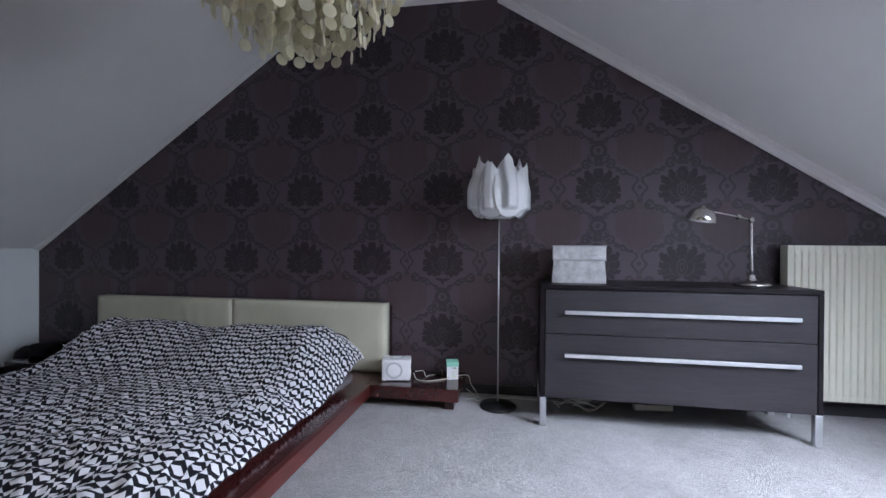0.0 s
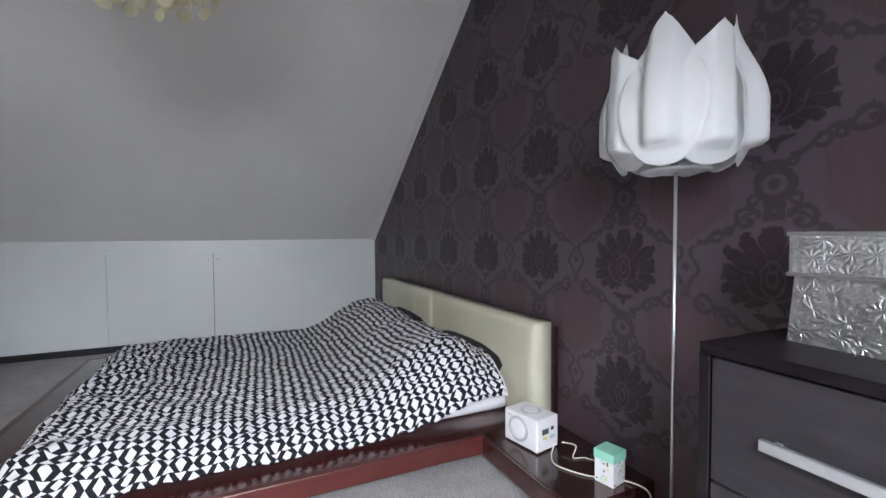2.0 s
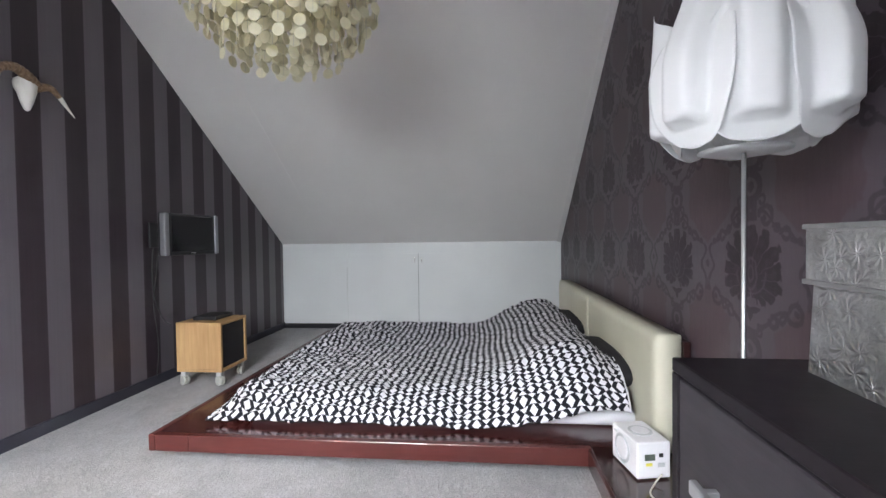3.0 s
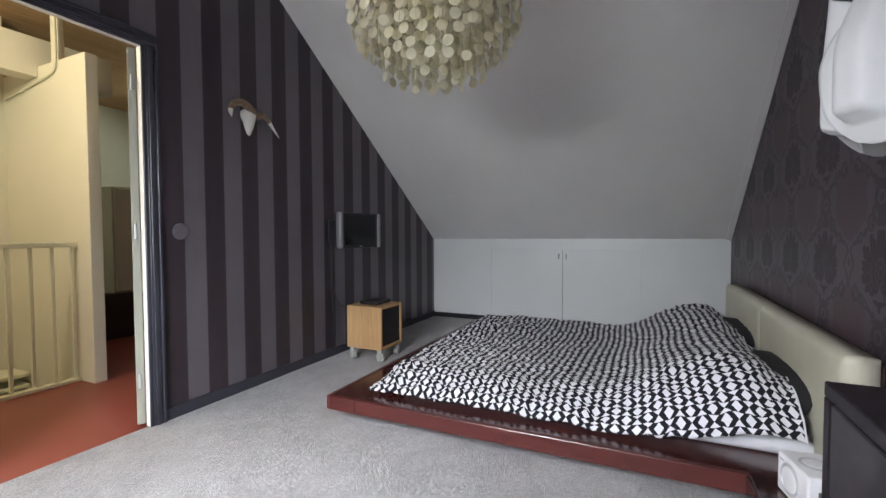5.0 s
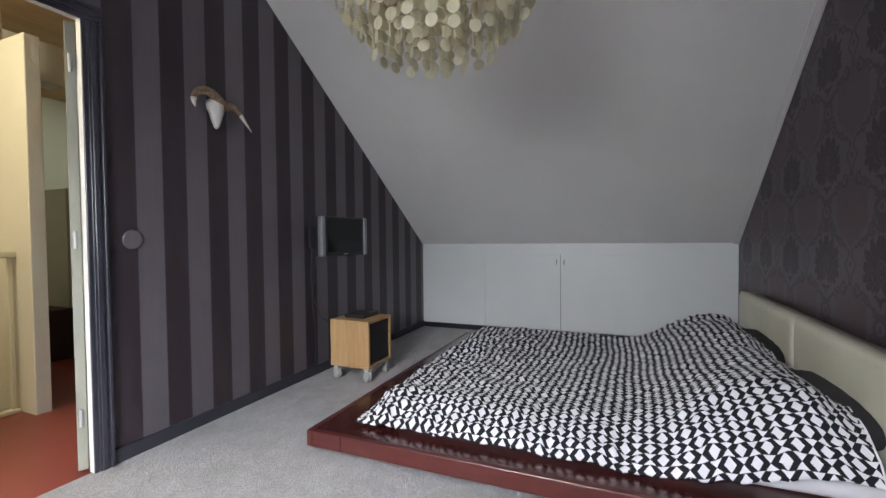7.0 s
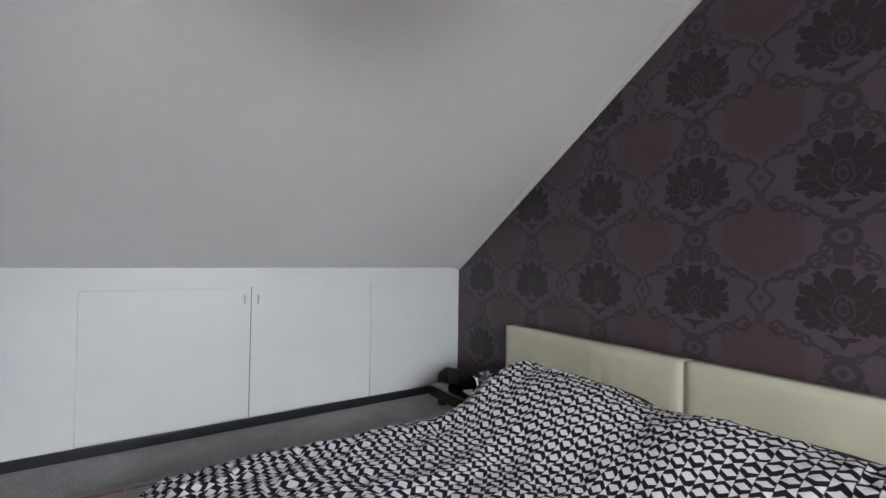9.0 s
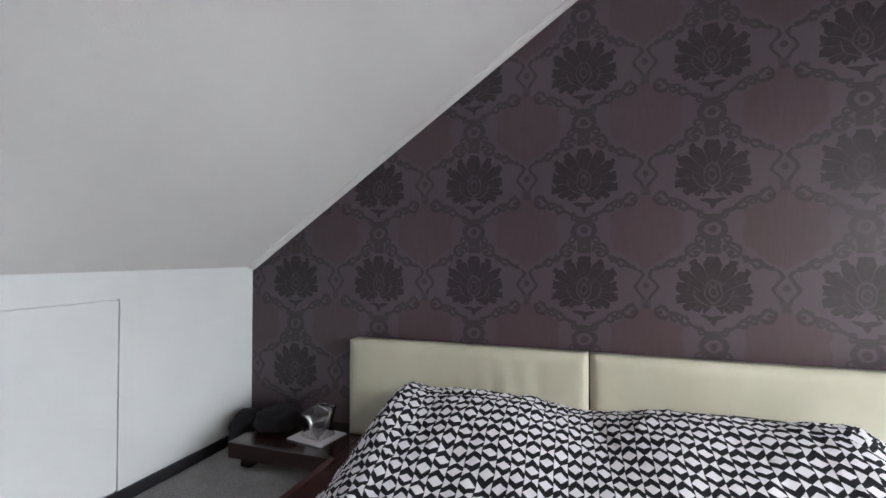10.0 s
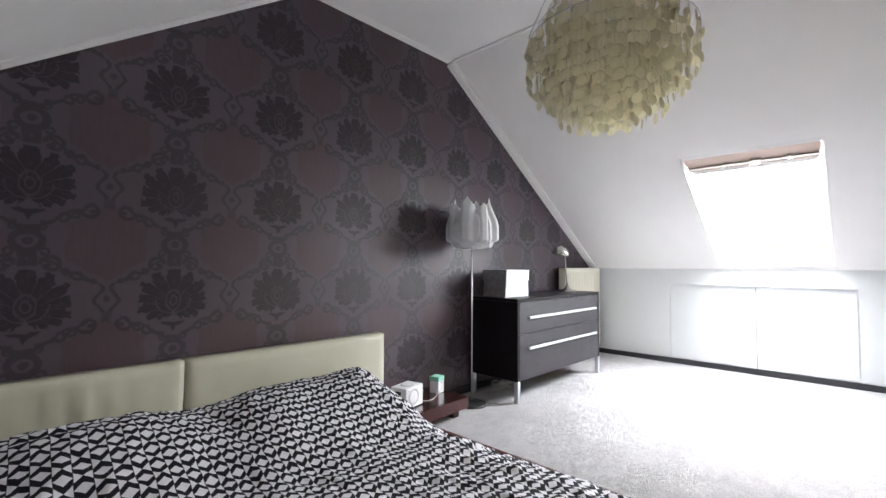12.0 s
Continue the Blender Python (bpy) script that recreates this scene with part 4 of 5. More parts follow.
part("joint", lathe([(0.014, -0.012), (0.016, -0.006), (0.016, 0.006), (0.014, 0.012)], 20, m=pose(0.011, 0.034, 0.388, 90, 0, 20)), M_CHROME, dl, smooth=True)
part("arm", tube([(0.011, 0.034, 0.388), (-0.13, -0.025, 0.412), (-0.25, -0.078, 0.428)], 0.0065, 12, 4), M_CHROME, dl, smooth=True)
part("knuckle", lathe([(0.012, -0.014), (0.014, -0.008), (0.014, 0.008), (0.012, 0.014)], 20, m=pose(-0.075, -0.002, 0.403, 60, 0, 20)), M_CHROME, dl, smooth=True)
shade = part("shade", lathe([(0.078, -0.052), (0.080, -0.050), (0.079, -0.030), (0.070, -0.004), (0.052, 0.016), (0.030, 0.027), (0.012, 0.031), (0.011, 0.040), (0.009, 0.041), (0.008, 0.028), (0.050, 0.010), (0.068, -0.008), (0.075, -0.032), (0.076, -0.050)][:13], 40, m=pose(-0.309, -0.100, 0.422, 8, 6, 0)), M_CHROME, dl, "domed brushed nickel shade", True)

# ---- floor lamp ----
fl = thing("floor_lamp", (3.945, -0.250, 0.0), "floor lamp with white tulip shade of plastic petals on steel pole", "floor lamp")
part("base", lathe([(0.118, 0.0), (0.118, 0.008), (0.110, 0.017), (0.030, 0.024), (0.012, 0.036)], 48), M_BLACK, fl, "round black base", True)
part("pole", lathe([(0.0048, 0.03), (0.0048, 1.30)], 16), M_ALU, fl, "thin steel pole", True)
part("socket", lathe([(0.018, 1.27), (0.022, 1.275), (0.022, 1.33), (0.018, 1.335)], 20), M_WHITEPL, fl, smooth=True)
bulb = part("bulb", lathe([(0.013, 1.335), (0.016, 1.35), (0.028, 1.38), (0.032, 1.405), (0.026, 1.43), (0.010, 1.443)], 20), M_WHITEPL, fl, "unlit white bulb", True)


def petal(height, tip, width):
    """A sheet with a round foot and a pointed tip; its middle rolls outward as an upright half tube, cut off square above the foot."""
    bm = bmesh.new()
    n, k = 44, 26
    g = {}
    for i in range(n + 1):
        s = i / n
        z = 1.232 + height * s
        if s < 0.42:
            wd = width * (0.08 + 0.92 * math.sqrt(max(0.0, 1 - ((0.42 - s) / 0.42) ** 2)))
        else:
            wd = width * (1 - ((s - 0.42) / 0.58) ** 1.7 * 0.97)
        wd = max(wd * min(1.0, (1.0 - s) / 0.03), 0.002)
        r = 0.136 + 0.026 * smooth01((s + 0.02) / 0.22) + (tip - 0.162) * smooth01((s - 0.40) / 0.60)
        for j in range(k + 1):
            a = j / k * 2 - 1
            y = a * wd / 2
            roll_out = 0.042 * math.exp(-(y / 0.043) ** 6) * smooth01((s - 0.125) / 0.016)
            g[i, j] = bm.verts.new((r + roll_out - 0.2 * y * y, y, z))
    for i in range(n):
        for j in range(k):
            bm.faces.new((g[i, j], g[i + 1, j], g[i + 1, j + 1], g[i, j + 1]))
    return bm


shd = new("shade")
shd.parent = fl
shd["label"] = "white tulip shade of overlapping petals"
for i in range(8):
    tall = i % 2 == 0
    p = part("petal", petal(0.398 if tall else 0.345, 0.088 if tall else 0.152, 0.214 if tall else 0.236), M_SHADE, shd, smooth=True)
    p.matrix_basis = pose(0, 0, 0, 0, 0, i * 45 - 65) @ pose(0.010 if tall else -0.010, 0, 0)
    sm = p.modifiers.new("thick", "SOLIDIFY")
    sm.thickness = 0.0014
part("bottom_ring", lathe([(0.075, 1.229), (0.092, 1.233), (0.092, 1.237), (0.075, 1.235)], 36), M_SHADE, shd, smooth=True)

# ---- chandelier ----
CHX, CHY = 3.275, -1.650
chd = thing("shell_chandelier", (CHX, CHY, TOP), "large cream capiz shell chandelier of hanging discs in tiers", "chandelier")
part("ceiling_rose", lathe([(0.055, -0.001), (0.055, -0.022), (0.012, -0.03)], 28), M_ALUPAINT, chd, smooth=True)
part("stem", tube([(0, 0, -0.025), (0, 0, -0.2), (0.0, 0, -0.33)], 0.004, 8, 2), M_ALUPAINT, chd)
rings = ((0.376, 2.165, 1.965), (0.332, 2.240, 1.900), (0.286, 2.315, 1.840), (0.235, 2.380, 1.790), (0.170, 2.430, 1.780), (0.100, 2.460, 1.780))
disc_me = bpy.data.meshes.new("shell_disc")
dbm = bmesh.new()
lathe_bm(dbm, [(0.020, -0.0007), (0.0240, -0.0003), (0.0240, 0.0003), (0.020, 0.0007)], 14, m=pose(0, 0, 0, 90, 0, 0))
dbm.to_mesh(disc_me)
dbm.free()
disc_me.materials.append(M_CAPIZ)
disc_me.shade_smooth()
rng = random.Random(4)
spots, string_bm = [], bmesh.new()
for k, (r, zt, zb) in enumerate(rings):
    part("ring", tube([(r * math.cos(a), r * math.sin(a), zt - TOP) for a in (math.tau * i / 40 for i in range(41))], 0.0022, 6, 1), M_ALUPAINT, chd, "thin wire ring")
    n = int(math.tau * r / 0.074)
    for i in range(n):
        a = math.tau * (i + 0.12 * rng.random()) / n
        cnt = max(2, round((zt - zb) / 0.0500))
        x, y = r * math.cos(a), r * math.sin(a)
        for j in range(cnt):
            z = zt - 0.030 - j * 0.0500 - TOP
            spots.append((k, x + rng.uniform(-.004, .004), y + rng.uniform(-.004, .004), z, math.degrees(a) + 90 + rng.gauss(0, 26), rng.uniform(-3, 3)))
        tube_bm(string_bm, [Vector((x, y, zt - TOP)), Vector((x, y, zt - 0.03 - cnt * 0.0500 - TOP + 0.03))], 0.0006, 4)
for i in range(6):
    a = math.tau * i / 6 + 0.3
    part("stay", tube([(0.01 * math.cos(a), 0.01 * math.sin(a), -0.06), (0.30 * math.cos(a), 0.30 * math.sin(a), 2.36 - TOP), (0.385 * math.cos(a), 0.385 * math.sin(a), 2.165 - TOP)], 0.0022, 6, 1), M_ALUPAINT, chd, "thin wire stay")
tagged(part("hanging_thread", string_bm, M_ALUPAINT, chd), kind="stuff")

# ---- radiator ----
heater = thing("radiator", (6.14, -0.085, 0.0), "cream-enamelled ribbed panel radiator fixed to the papered wall", "radiator")
RX, RZ0, RZ1 = 0.44, 0.125, 1.068


def ribbed_panel(y):
    bm = bmesh.new()
    n = 22
    pts = []
    for i in range(n):
        x0 = -RX + 0.02 + i * (2 * RX - 0.04) / n
        w = (2 * RX - 0.04) / n
        pts += [(x0, 0.0), (x0 + w * 0.30, 0.0), (x0 + w * 0.42, -0.008), (x0 + w * 0.88, -0.008)]
    pts.append((RX - 0.02, 0.0))
    rows = []
    for z, k in ((RZ0, 0.3), (RZ0 + 0.03, 0.3), (RZ0 + 0.05, 1.0), (RZ1 - 0.05, 1.0), (RZ1 - 0.03, 0.3), (RZ1, 0.3)):
        rows.append([bm.verts.new((px, y + py * k, z)) for px, py in [(-RX, 0)] + pts + [(RX, 0)]])
    for a, b in zip(rows, rows[1:]):
        for i in range(len(a) - 1):
            bm.faces.new((a[i], a[i + 1], b[i + 1], b[i]))
    ext = bmesh.ops.extrude_face_region(bm, geom=bm.faces[:])
    for v in (g for g in ext["geom"] if isinstance(g, bmesh.types.BMVert)):
        v.co.y = y + 0.012
    return bm


part("front_panel", ribbed_panel(-0.045), M_RAD, heater)
part("back_panel", box((-RX, 0.02, RZ0), (RX, 0.032, RZ1), 0.003), M_RAD, heater)
for x in (-RX - 0.003, RX - 0.005):
    part("end_panel", box((x, -0.046, RZ0 + 0.01), (x + 0.008, 0.034, RZ1 - 0.002), 0.002), M_RAD, heater)
top = bmesh.new()
for i in range(27):
    x = -RX + 0.012 + i * 0.032
    box_bm(top, (x, -0.030, RZ1 - 0.012), (x + 0.022, 0.018, RZ1 - 0.004))
part("top_grille", top, M_RAD, heater)
for x in (-RX + 0.12, RX - 0.12):
    part("bracket", box((x - 0.015, 0.033, 0.3), (x + 0.015, 0.084, 0.9), 0.002), M_RAD, heater)
part("valve", tube([(-RX + 0.03, -0.01, RZ0 - 0.002), (-RX + 0.03, -0.01, 0.06), (-RX + 0.03, -0.01, 0.0)], 0.008, 10, 2), M_WHITEPL, heater)

# ---- bedside things ----
ZS = ZT + 0.001
radio = thing("cube_clock_radio", (3.262, -0.250, ZS), "white cube clock radio with round dials on the bedside shelf", "clock radio", rz=11)
radio.scale = (1.08, 1.05, 1.04)
body = part("body", box((-0.088, -0.062, 0.004), (0.088, 0.062, 0.135), 0.006, 3), M_WHITEPL, radio)
for x in (-0.07, 0.07):
    for y in (-0.045, 0.045):
        part("foot", lathe([(0.008, 0), (0.008, 0.005)], 12, (x, y, 0)), M_WHITEPL, radio)
part("speaker_ring", lathe([(0.052, 0.0), (0.052, 0.003), (0.047, 0.004), (0.045, 0.001), (0.044, 0.0)][:4], 36, m=pose(-0.012, -0.0615, 0.070, 90, 0, 0)), M_ALUPAINT, radio, "round speaker ring")
part("speaker_cap", lathe([(0.040, 0.0), (0.040, 0.003), (0.030, 0.005), (0.006, 0.006)], 36, m=pose(-0.012, -0.0615, 0.070, 90, 0, 0)), M_WHITEPL, radio)
part("top_dial", lathe([(0.042, 0.0), (0.042, 0.003), (0.034, 0.004)], 36, (0.0, 0.0, 0.1345)), M_ALUPAINT, radio, "round dial")
part("top_cap", lathe([(0.032, 0.0), (0.032, 0.0045), (0.028, 0.006)], 36, (0.0, 0.0, 0.1345)), M_WHITEPL, radio)
part("display", box((0.0875, -0.034, 0.070), (0.0895, 0.004, 0.092), 0.0005, 1), M_DISPLAY, radio, "small grey display")
part("sticker", box((0.0875, -0.030, 0.050), (0.0892, -0.006, 0.061), 0.0003, 1), M_YELLOW, radio, "yellow sticker")
part("socket_panel", box((0.0875, 0.018, 0.080), (0.0892, 0.034, 0.094), 0.0005, 1), M_BLACK, radio)
part("vent", box((0.0875, 0.014, 0.045), (0.0890, 0.040, 0.060), 0.0005, 1), M_ALUPAINT, radio)
part("side_panel", box((-0.0895, -0.020, 0.040), (-0.0878, 0.026, 0.112), 0.0005, 1), M_BLACK, radio, "dark side panel")
for x in range(6):
    part("button", box((-0.070 + x * 0.004, -0.0635, 0.112), (-0.0675 + x * 0.004, -0.0615, 0.118), 0.0003, 1), M_ALUPAINT, radio)
mint = thing("small_gift_box", (3.632, -0.170, ZS), "small white spotted box with mint green lid on bedside shelf", "box", rz=12)
part("body", box((-0.038, -0.038, 0.0), (0.038, 0.038, 0.092), 0.002), M_WHITEPL, mint)
part("lid", box((-0.041, -0.041, 0.088), (0.041, 0.041, 0.121), 0.002), M_MINT, mint, "mint green lid")
r2 = random.Random(2)
for i in range(26):
    u, v = r2.uniform(-0.032, 0.032), r2.uniform(0.008, 0.082)
    c = (M_MINT, M_BLACK, M_YELLOW)[i % 3]
    if i % 2:
        part("spot", box((u - 0.003, -0.0388, v - 0.003), (u + 0.003, -0.0382, v + 0.003)), c, mint)
    else:
        part("spot", box((0.0382, u - 0.003, v - 0.003), (0.0388, u + 0.003, v + 0.003)), c, mint)
cb = thing("charger_cable", (3.44, -0.2, ZS), "white charger cables lying across the bedside shelf", "cable")
part("cable", tube([(-0.07, -0.01, 0.030), (-0.04, -0.05, 0.004), (0.02, -0.08, 0.0035), (0.09, -0.055, 0.0035), (0.15, -0.01, 0.004), (0.20, 0.06, 0.0035), (0.29, 0.10, 0.0035), (0.31, 0.12, -0.06), (0.36, 0.12, -0.13)], 0.003, 8), M_CABLE, cb, smooth=True)
part("cable", tube([(-0.07, 0.03, 0.03), (-0.02, 0.06, 0.03), (0.01, 0.02, 0.004), (0.03, 0.06, 0.0035), (0.07, 0.09, 0.0035), (0.10, 0.12, 0.03), (0.11, 0.15, -0.02)], 0.0025, 8), M_CABLE, cb, smooth=True)
ad = thing("power_adapter", (3.515, -0.10, ZS), "small black power adapter on the bedside shelf", "power adapter")
part("body", box((-0.035, -0.018, 0.0), (0.035, 0.018, 0.022), 0.005), M_BLACK, ad)
part("lead", tube([(0.03, 0, 0.01), (0.06, 0.02, 0.004), (0.05, 0.06, 0.004), (0.02, 0.07, 0.004)], 0.0025, 8), M_BLACKCABLE, ad)

vase = thing("glass_candle_holder", (0.62, -0.225, ZS), "grey glass candle holder on a white cloth on dark shelf", "candle holder", rz=-10)
part("cloth", box((-0.12, -0.10, 0.0), (0.11, 0.09, 0.006), 0.002), M_SHEET, vase, "white folded cloth")
bm = bmesh.new()
outer = [(-0.070, -0.055), (0.060, -0.065), (0.072, 0.050), (-0.060, 0.060)]
ring_o = []
for f, hgt in ((1.0, (0, 0, 0, 0)), (0.80, (0.05, 0.05, 0.05, 0.05)), (1.05, (0.110, 0.125, 0.155, 0.140))):
    ring_o.append([bm.verts.new((p[0] * f, p[1] * f, 0.007 + h)) for p, h in zip(outer, hgt)])
for f, hgt in ((0.98, (0.110, 0.125, 0.155, 0.140)), (0.74, (0.05, 0.05, 0.05, 0.05)), (0.85, (0.008, 0.008, 0.008, 0.008))):
    ring_o.append([bm.verts.new((p[0] * f, p[1] * f, 0.007 + h)) for p, h in zip(outer, hgt)])
for a, b in zip(ring_o, ring_o[1:]):
    for i in range(4):
        bm.faces.new((a[i], a[(i + 1) % 4], b[(i + 1) % 4], b[i]))
bm.faces.new(ring_o[0][::-1])
bm.faces.new(ring_o[-1])
bmesh.ops.bevel(bm, geom=bm.edges[:], offset=0.004, segments=2, affect="EDGES")
part("glass", bm, M_VASE, vase, "thick grey glass", True)


def crumpled(w, d, h, seed):
    bm = bmesh.new()
    bmesh.ops.create_icosphere(bm, subdivisions=4, radius=1)
    for v in bm.verts:
        c = v.co.copy()
        f = 1 + 0.22 * noise.noise(c * 1.6 + Vector((seed, 0, 0))) + 0.08 * noise.noise(c * 5 + Vector((0, seed, 0)))
        sq = [math.copysign(abs(t) ** 0.7, t) for t in c]
        v.co = Vector((sq[0] * w / 2 * f, sq[1] * d / 2 * f, max(-h / 2, sq[2] * h / 2 * f)))
    return bm


bag = thing("black_bag", (0.345, -0.20, ZS + 0.055), "small crumpled black fabric bag on the dark bedside shelf", "bag")
part("fabric", crumpled(0.22, 0.20, 0.11, 3.0), M_BLACKCLOTH, bag, smooth=True)
bag2 = thing("black_shoulder_bag", (0.125, -0.15, 0.10), "slumped black bag on the floor in the corner", "bag")
part("fabric", crumpled(0.17, 0.22, 0.20, 8.0), M_BLACKCLOTH, bag2, smooth=True)

# ---- media corner ----
cab = thing("media_cube", (1.900, -2.912, 0.0), "small oak cube cabinet with black door on clear castors", "cabinet")
cw, cd, z0, z1 = 0.168, 0.172, 0.104, 0.462
part("top", box((-cw, -cd, z1 - 0.02), (cw, cd, z1), 0.001, 1), M_OAK, cab)
part("base_panel", box((-cw, -cd, z0), (cw, cd, z0 + 0.02), 0.001, 1), M_OAK, cab)
part("side_panel", box((cw - 0.02, -cd, z0 + 0.021), (cw, cd, z1 - 0.021), 0.001, 1), M_OAK, cab, "pale oak side")
part("side_panel", box((-cw, -cd, z0 + 0.021), (-cw + 0.02, cd, z1 - 0.021), 0.001, 1), M_OAK, cab, "pale oak side")
part("back_panel", box((-cw + 0.021, -cd, z0 + 0.021), (cw - 0.021, -cd + 0.01, z1 - 0.021)), M_BLACK, cab)
dr = part("door", box((-cw + 0.022, cd - 0.030, z0 + 0.022), (cw - 0.022, cd - 0.012, z1 - 0.022), 0.001, 1), M_BLACKCLOTH, cab, "black door")
part("knob", lathe([(0.006, 0.0), (0.006, 0.012), (0.004, 0.014)], 14, m=pose(-cw + 0.035, cd - 0.012, 0.33, -90, 0, 0)), M_CHROME, dr)
for x in (-cw + 0.035, cw - 0.035):
    for y in (-cd + 0.035, cd - 0.035):
        c = part("castor", lathe([(0.012, -0.021), (0.033, -0.020), (0.036, -0.014), (0.036, -0.005), (0.024, -0.003), (0.024, 0.003), (0.036, 0.005), (0.036, 0.014), (0.033, 0.020), (0.012, 0.021)], 24, m=pose(x, y, 0.0365, 90, 0, 35 + x * 200)), M_CASTER, cab, "clear twin-wheel castor")
        part("castor_plate", box((x - 0.018, y - 0.018, 0.070), (x + 0.018, y + 0.018, z0 - 0.0005), 0.002, 1), M_ALUPAINT, c)
pl = thing("media_player", (1.880, -2.917, z1), "thin black media player on the oak cube cabinet", "media player")
part("body", box((-0.11, -0.09, 0.004), (0.11, 0.09, 0.032), 0.004), M_BLACK, pl)
for x in (-0.09, 0.09):
    for y in (-0.07, 0.07):
        part("foot", lathe([(0.008, 0), (0.008, 0.005)], 10, (x, y, 0)), M_BLACK, pl)

tv = thing("television", (2.065, -2.928, 1.10), "small black flat television with silver side speakers on a wall arm", "television", rz=-8.5)
part("cabinet", box((-0.238, -0.062, -0.145), (0.238, -0.006, 0.145), 0.008), M_BLACK, tv)
part("speaker", box((0.202, -0.050, -0.146), (0.240, 0.004, 0.146), 0.012), M_TVGREY, tv, "silver speaker column")
part("speaker", box((-0.240, -0.050, -0.146), (-0.202, 0.004, 0.146), 0.012), M_TVGREY, tv, "silver speaker column")
part("screen", box((-0.178, -0.008, -0.118), (0.178, -0.003, 0.128), 0.002), M_SCREEN, tv, "dark switched-off screen")
part("bezel", box((-0.194, -0.012, -0.142), (0.194, -0.004, -0.120), 0.002), M_BLACK, tv)
part("badge", box((-0.018, -0.0045, -0.134), (0.018, -0.003, -0.129)), M_ALUPAINT, tv)
part("arm", box((-0.03, -0.30, -0.03), (0.03, -0.06, 0.03), 0.004), M_BLACK, tv, "black wall arm")
part("wall_plate", box((-0.09, -0.318, -0.09), (0.09, -0.302, 0.09), 0.003), M_BLACK, tv).matrix_basis = pose(-0.04, 0.0, 0, 0, 0, 8.5)
tvc = thing("television_cable", (2.05, -3.24, 0.50), "thin black cables hanging below the television", "cable")
part("cable", tube([(0.03, 0.01, 0.52), (0.035, 0.0, 0.35), (0.02, 0.0, 0.15), (0.0, 0.05, -0.02), (-0.02, 0.10, -0.06)], 0.004, 8), M_BLACKCABLE, tvc)
part("cable", tube([(-0.02, 0.01, 0.52), (0.0, 0.0, 0.30), (0.03, 0.0, 0.10), (0.02, 0.02, -0.2), (0.03, 0.01, -0.44)], 0.003, 8), M_BLACKCABLE, tvc)

# ---- ram's skull ----
sk = thing("ram_skull", (2.935, -D + 0.002, 1.86), "white ram's skull with curved brown horns hung on the striped wall", "animal skull")
bm = bmesh.new()
prof = ((0.050, 0.040, 0.026), (0.038, 0.058, 0.036), (0.016, 0.062, 0.042), (-0.006, 0.058, 0.042), (-0.026, 0.040, 0.038), (-0.048, 0.033, 0.034), (-0.070, 0.029, 0.028), (-0.090, 0.020, 0.022), (-0.108, 0.014, 0.015), (-0.118, 0.005, 0.006))
rows = []
for z, wx, wy in prof:
    row = []
    for i in range(16):
        a = math.tau * i / 16
        eye = 0.62 if (abs(z - 0.005) < 0.013 and abs(math.cos(a)) > 0.65 and math.sin(a) > 0.1) else 1.0
        row.append(bm.verts.new((wx * math.cos(a) * eye, 0.045 + wy * math.sin(a) * eye, z)))
    rows.append(row)
for a, b in zip(rows, rows[1:]):
    for i in range(16):
        bm.faces.new((a[i], a[(i + 1) % 16], b[(i + 1) % 16], b[i]))
bm.faces.new(rows[0])
bm.faces.new(rows[-1][::-1])
part("skull", bm, M_BONE, sk, "bleached white skull", True)


def horn(points, thick, split):
    path = smooth_path(points, 14)
    cut = int(len(path) * split)
    end = thick * (1 - 0.50)
    a = tube_bm(bmesh.new(), path[:cut], lambda t: thick * (1 - 0.50 * t) * (1 + 0.07 * math.sin(t * 80)), 14)
    b = tube_bm(bmesh.new(), path[cut - 1:], lambda t: end * (1 - 0.88 * t ** 1.5), 14)
    h = part("horn", a, M_HORN, sk, "ridged brown horn", True)
    part("horn_tip", b, M_BONE, h, "pale horn tip", True)


horn([(-0.045, 0.050, 0.020), (0.015, 0.070, 0.055), (0.085, 0.080, 0.076), (0.150, 0.085, 0.054), (0.180, 0.090, 0.006), (0.176, 0.095, -0.038)], 0.031, 0.80)
horn([(-0.045, 0.050, 0.018), (-0.098, 0.070, 0.034), (-0.140, 0.080, 0.000), (-0.175, 0.085, -0.042), (-0.222, 0.090, -0.096)], 0.024, 0.56)
part("hook", box((-0.006, 0.0, 0.02), (0.006, 0.03, 0.05), 0.001), M_BLACK, sk)

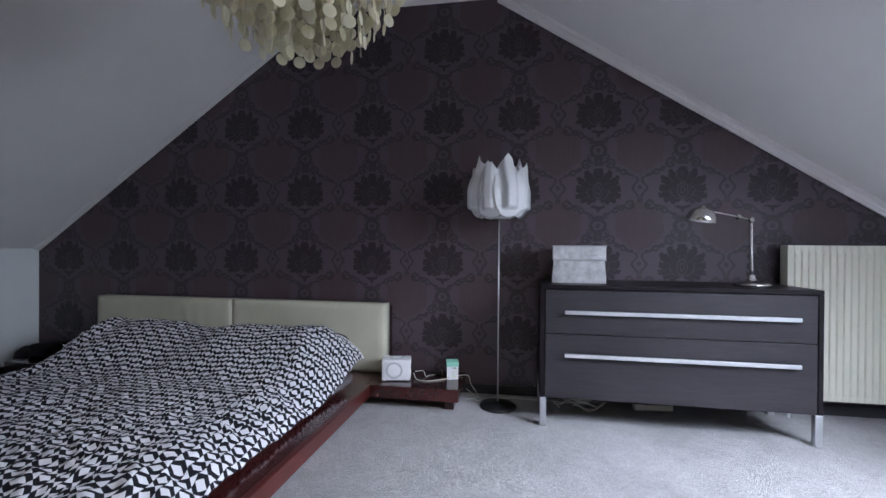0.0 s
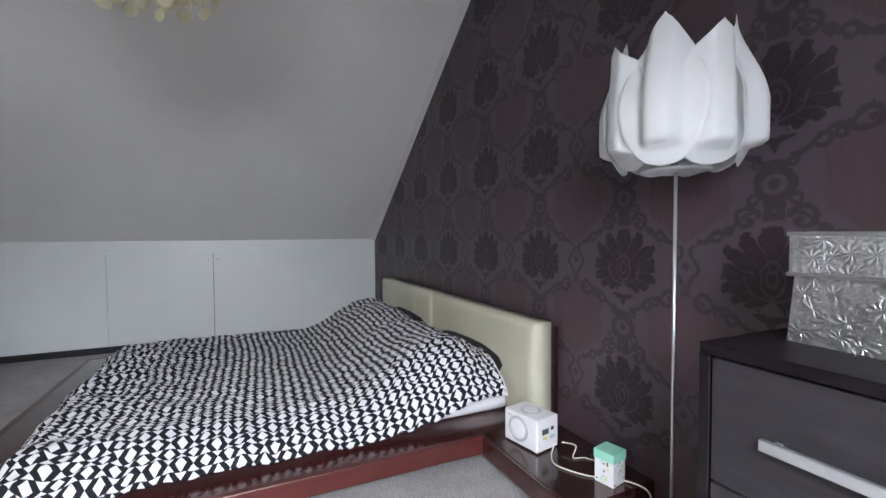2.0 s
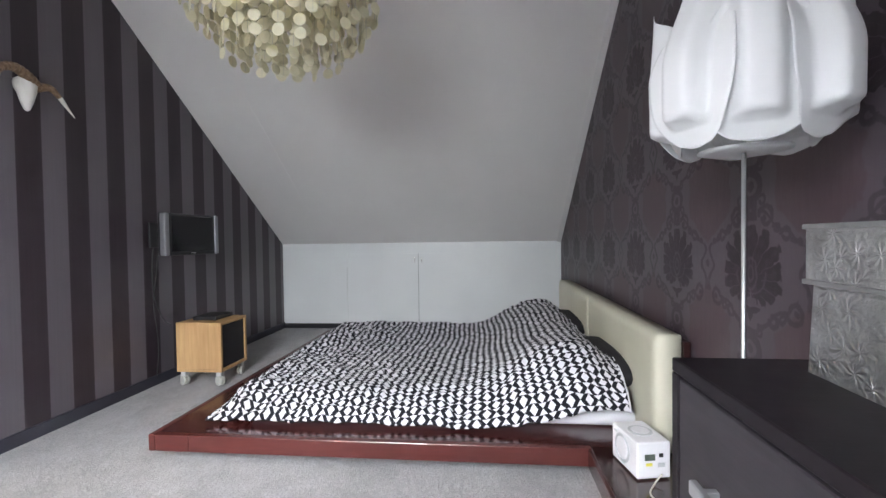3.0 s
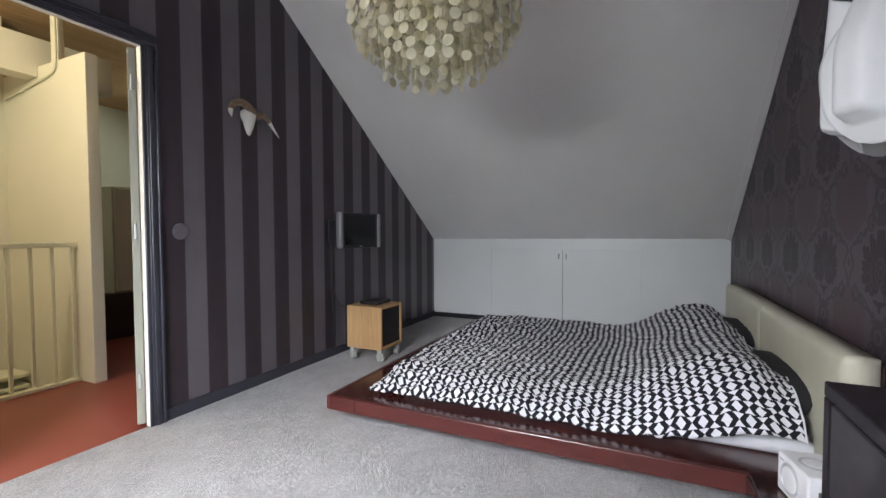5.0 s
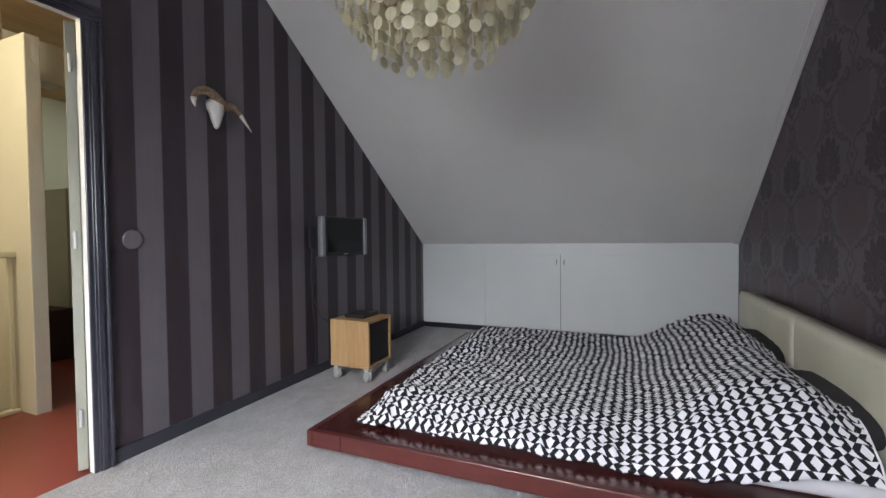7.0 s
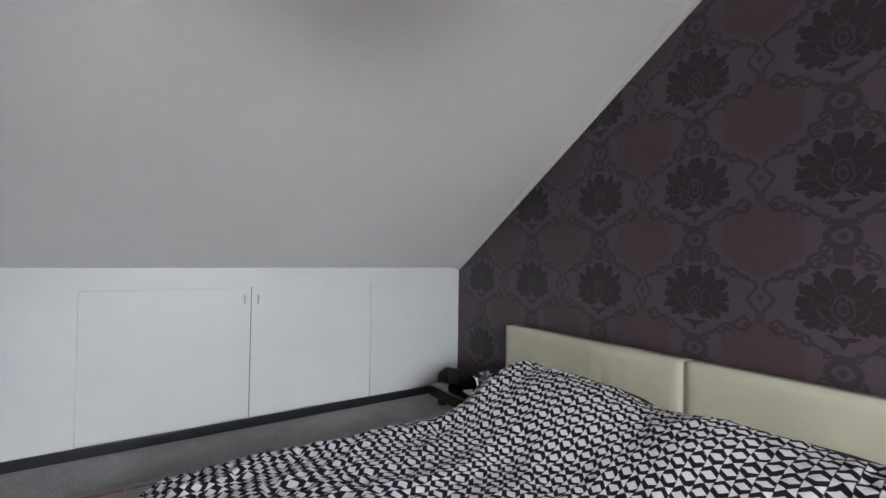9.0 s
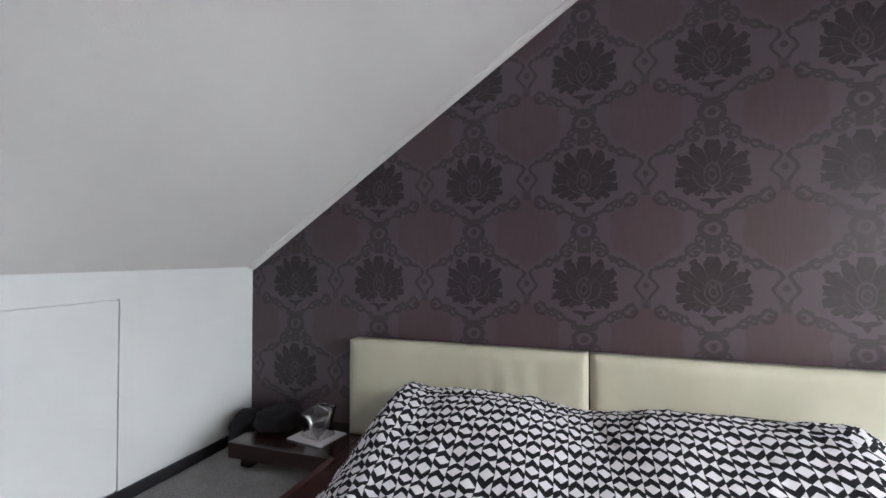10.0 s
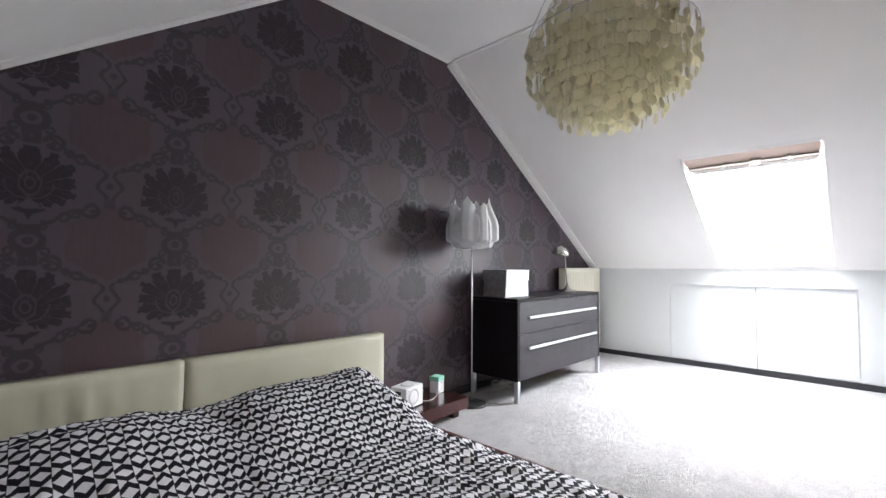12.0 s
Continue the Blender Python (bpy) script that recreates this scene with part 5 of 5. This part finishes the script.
# ---- cables on the floor ----
strip = thing("power_strip", (4.93, -0.12, 0.002), "cream power strip on the carpet under the chest", "power strip", rz=6)
part("body", box((-0.12, -0.028, 0), (0.12, 0.028, 0.038), 0.006), M_CABLE, strip)
for i in range(3):
    part("socket", lathe([(0.018, 0.0), (0.018, 0.0015)], 20, (-0.07 + i * 0.07, 0, 0.0375)), M_WHITEPL, strip)
tangle = thing("cable_tangle", (4.50, -0.20, 0.004), "tangled cream cables lying under the chest of drawers", "cable")
rt = random.Random(11)
for k in range(5):
    pts = []
    a0, cx = rt.uniform(0, 6), rt.uniform(-0.12, 0.15)
    for i in range(9):
        a = a0 + i * 0.9
        pts.append((cx + 0.10 * math.cos(a) * rt.uniform(0.6, 1.3), 0.060 * math.sin(a), 0.006 + 0.075 * abs(math.sin(a * 0.7 + k))))
    part("cable", tube(pts, 0.0035, 8, 6), M_CABLE, tangle, smooth=True)
lead = thing("floor_cable", (3.9, -0.06, 0.004), "cream cable running along the skirting beside the bed shelf", "cable")
part("cable", tube([(-0.17, -0.05, 0.02), (-0.10, -0.12, 0.003), (-0.04, -0.06, 0.003), (0.10, -0.03, 0.003), (0.35, -0.035, 0.003), (0.62, -0.05, 0.004)], 0.0035, 8), M_CABLE, lead, smooth=True)
part("cable", tube([(-0.18, -0.03, 0.05), (-0.12, -0.05, 0.003), (-0.17, -0.11, 0.003), (-0.08, -0.09, 0.02), (-0.15, -0.02, 0.003)], 0.003, 8), M_CABLE, lead, smooth=True)

# ---- the chandelier's shells ----
spots.sort(key=lambda s: (s[0], s[4]))
near = [s for s in spots if s[0] <= 1][:300]
chosen = {id(s) for s in near}
for s in near:
    ob = new("shell_disc", disc_me)
    ob.parent = chd
    ob.matrix_basis = pose(s[1], s[2], s[3], s[5], 0, s[4])
rest = [s for s in spots if id(s) not in chosen]
base_v = [v.co.copy() for v in disc_me.vertices]
base_f = [tuple(p.vertices) for p in disc_me.polygons]
vs, fs = [], []
for s in rest:
    m = pose(s[1], s[2], s[3], s[5], 0, s[4])
    k = len(vs)
    vs += [m @ v for v in base_v]
    fs += [tuple(i + k for i in f) for f in base_f]
me = bpy.data.meshes.new("shell_cluster")
me.from_pydata(vs, [], fs)
me.materials.append(M_CAPIZ)
me.shade_smooth()
ob = new("shell_cluster", me)
ob.parent = chd
tagged(ob, kind="stuff")
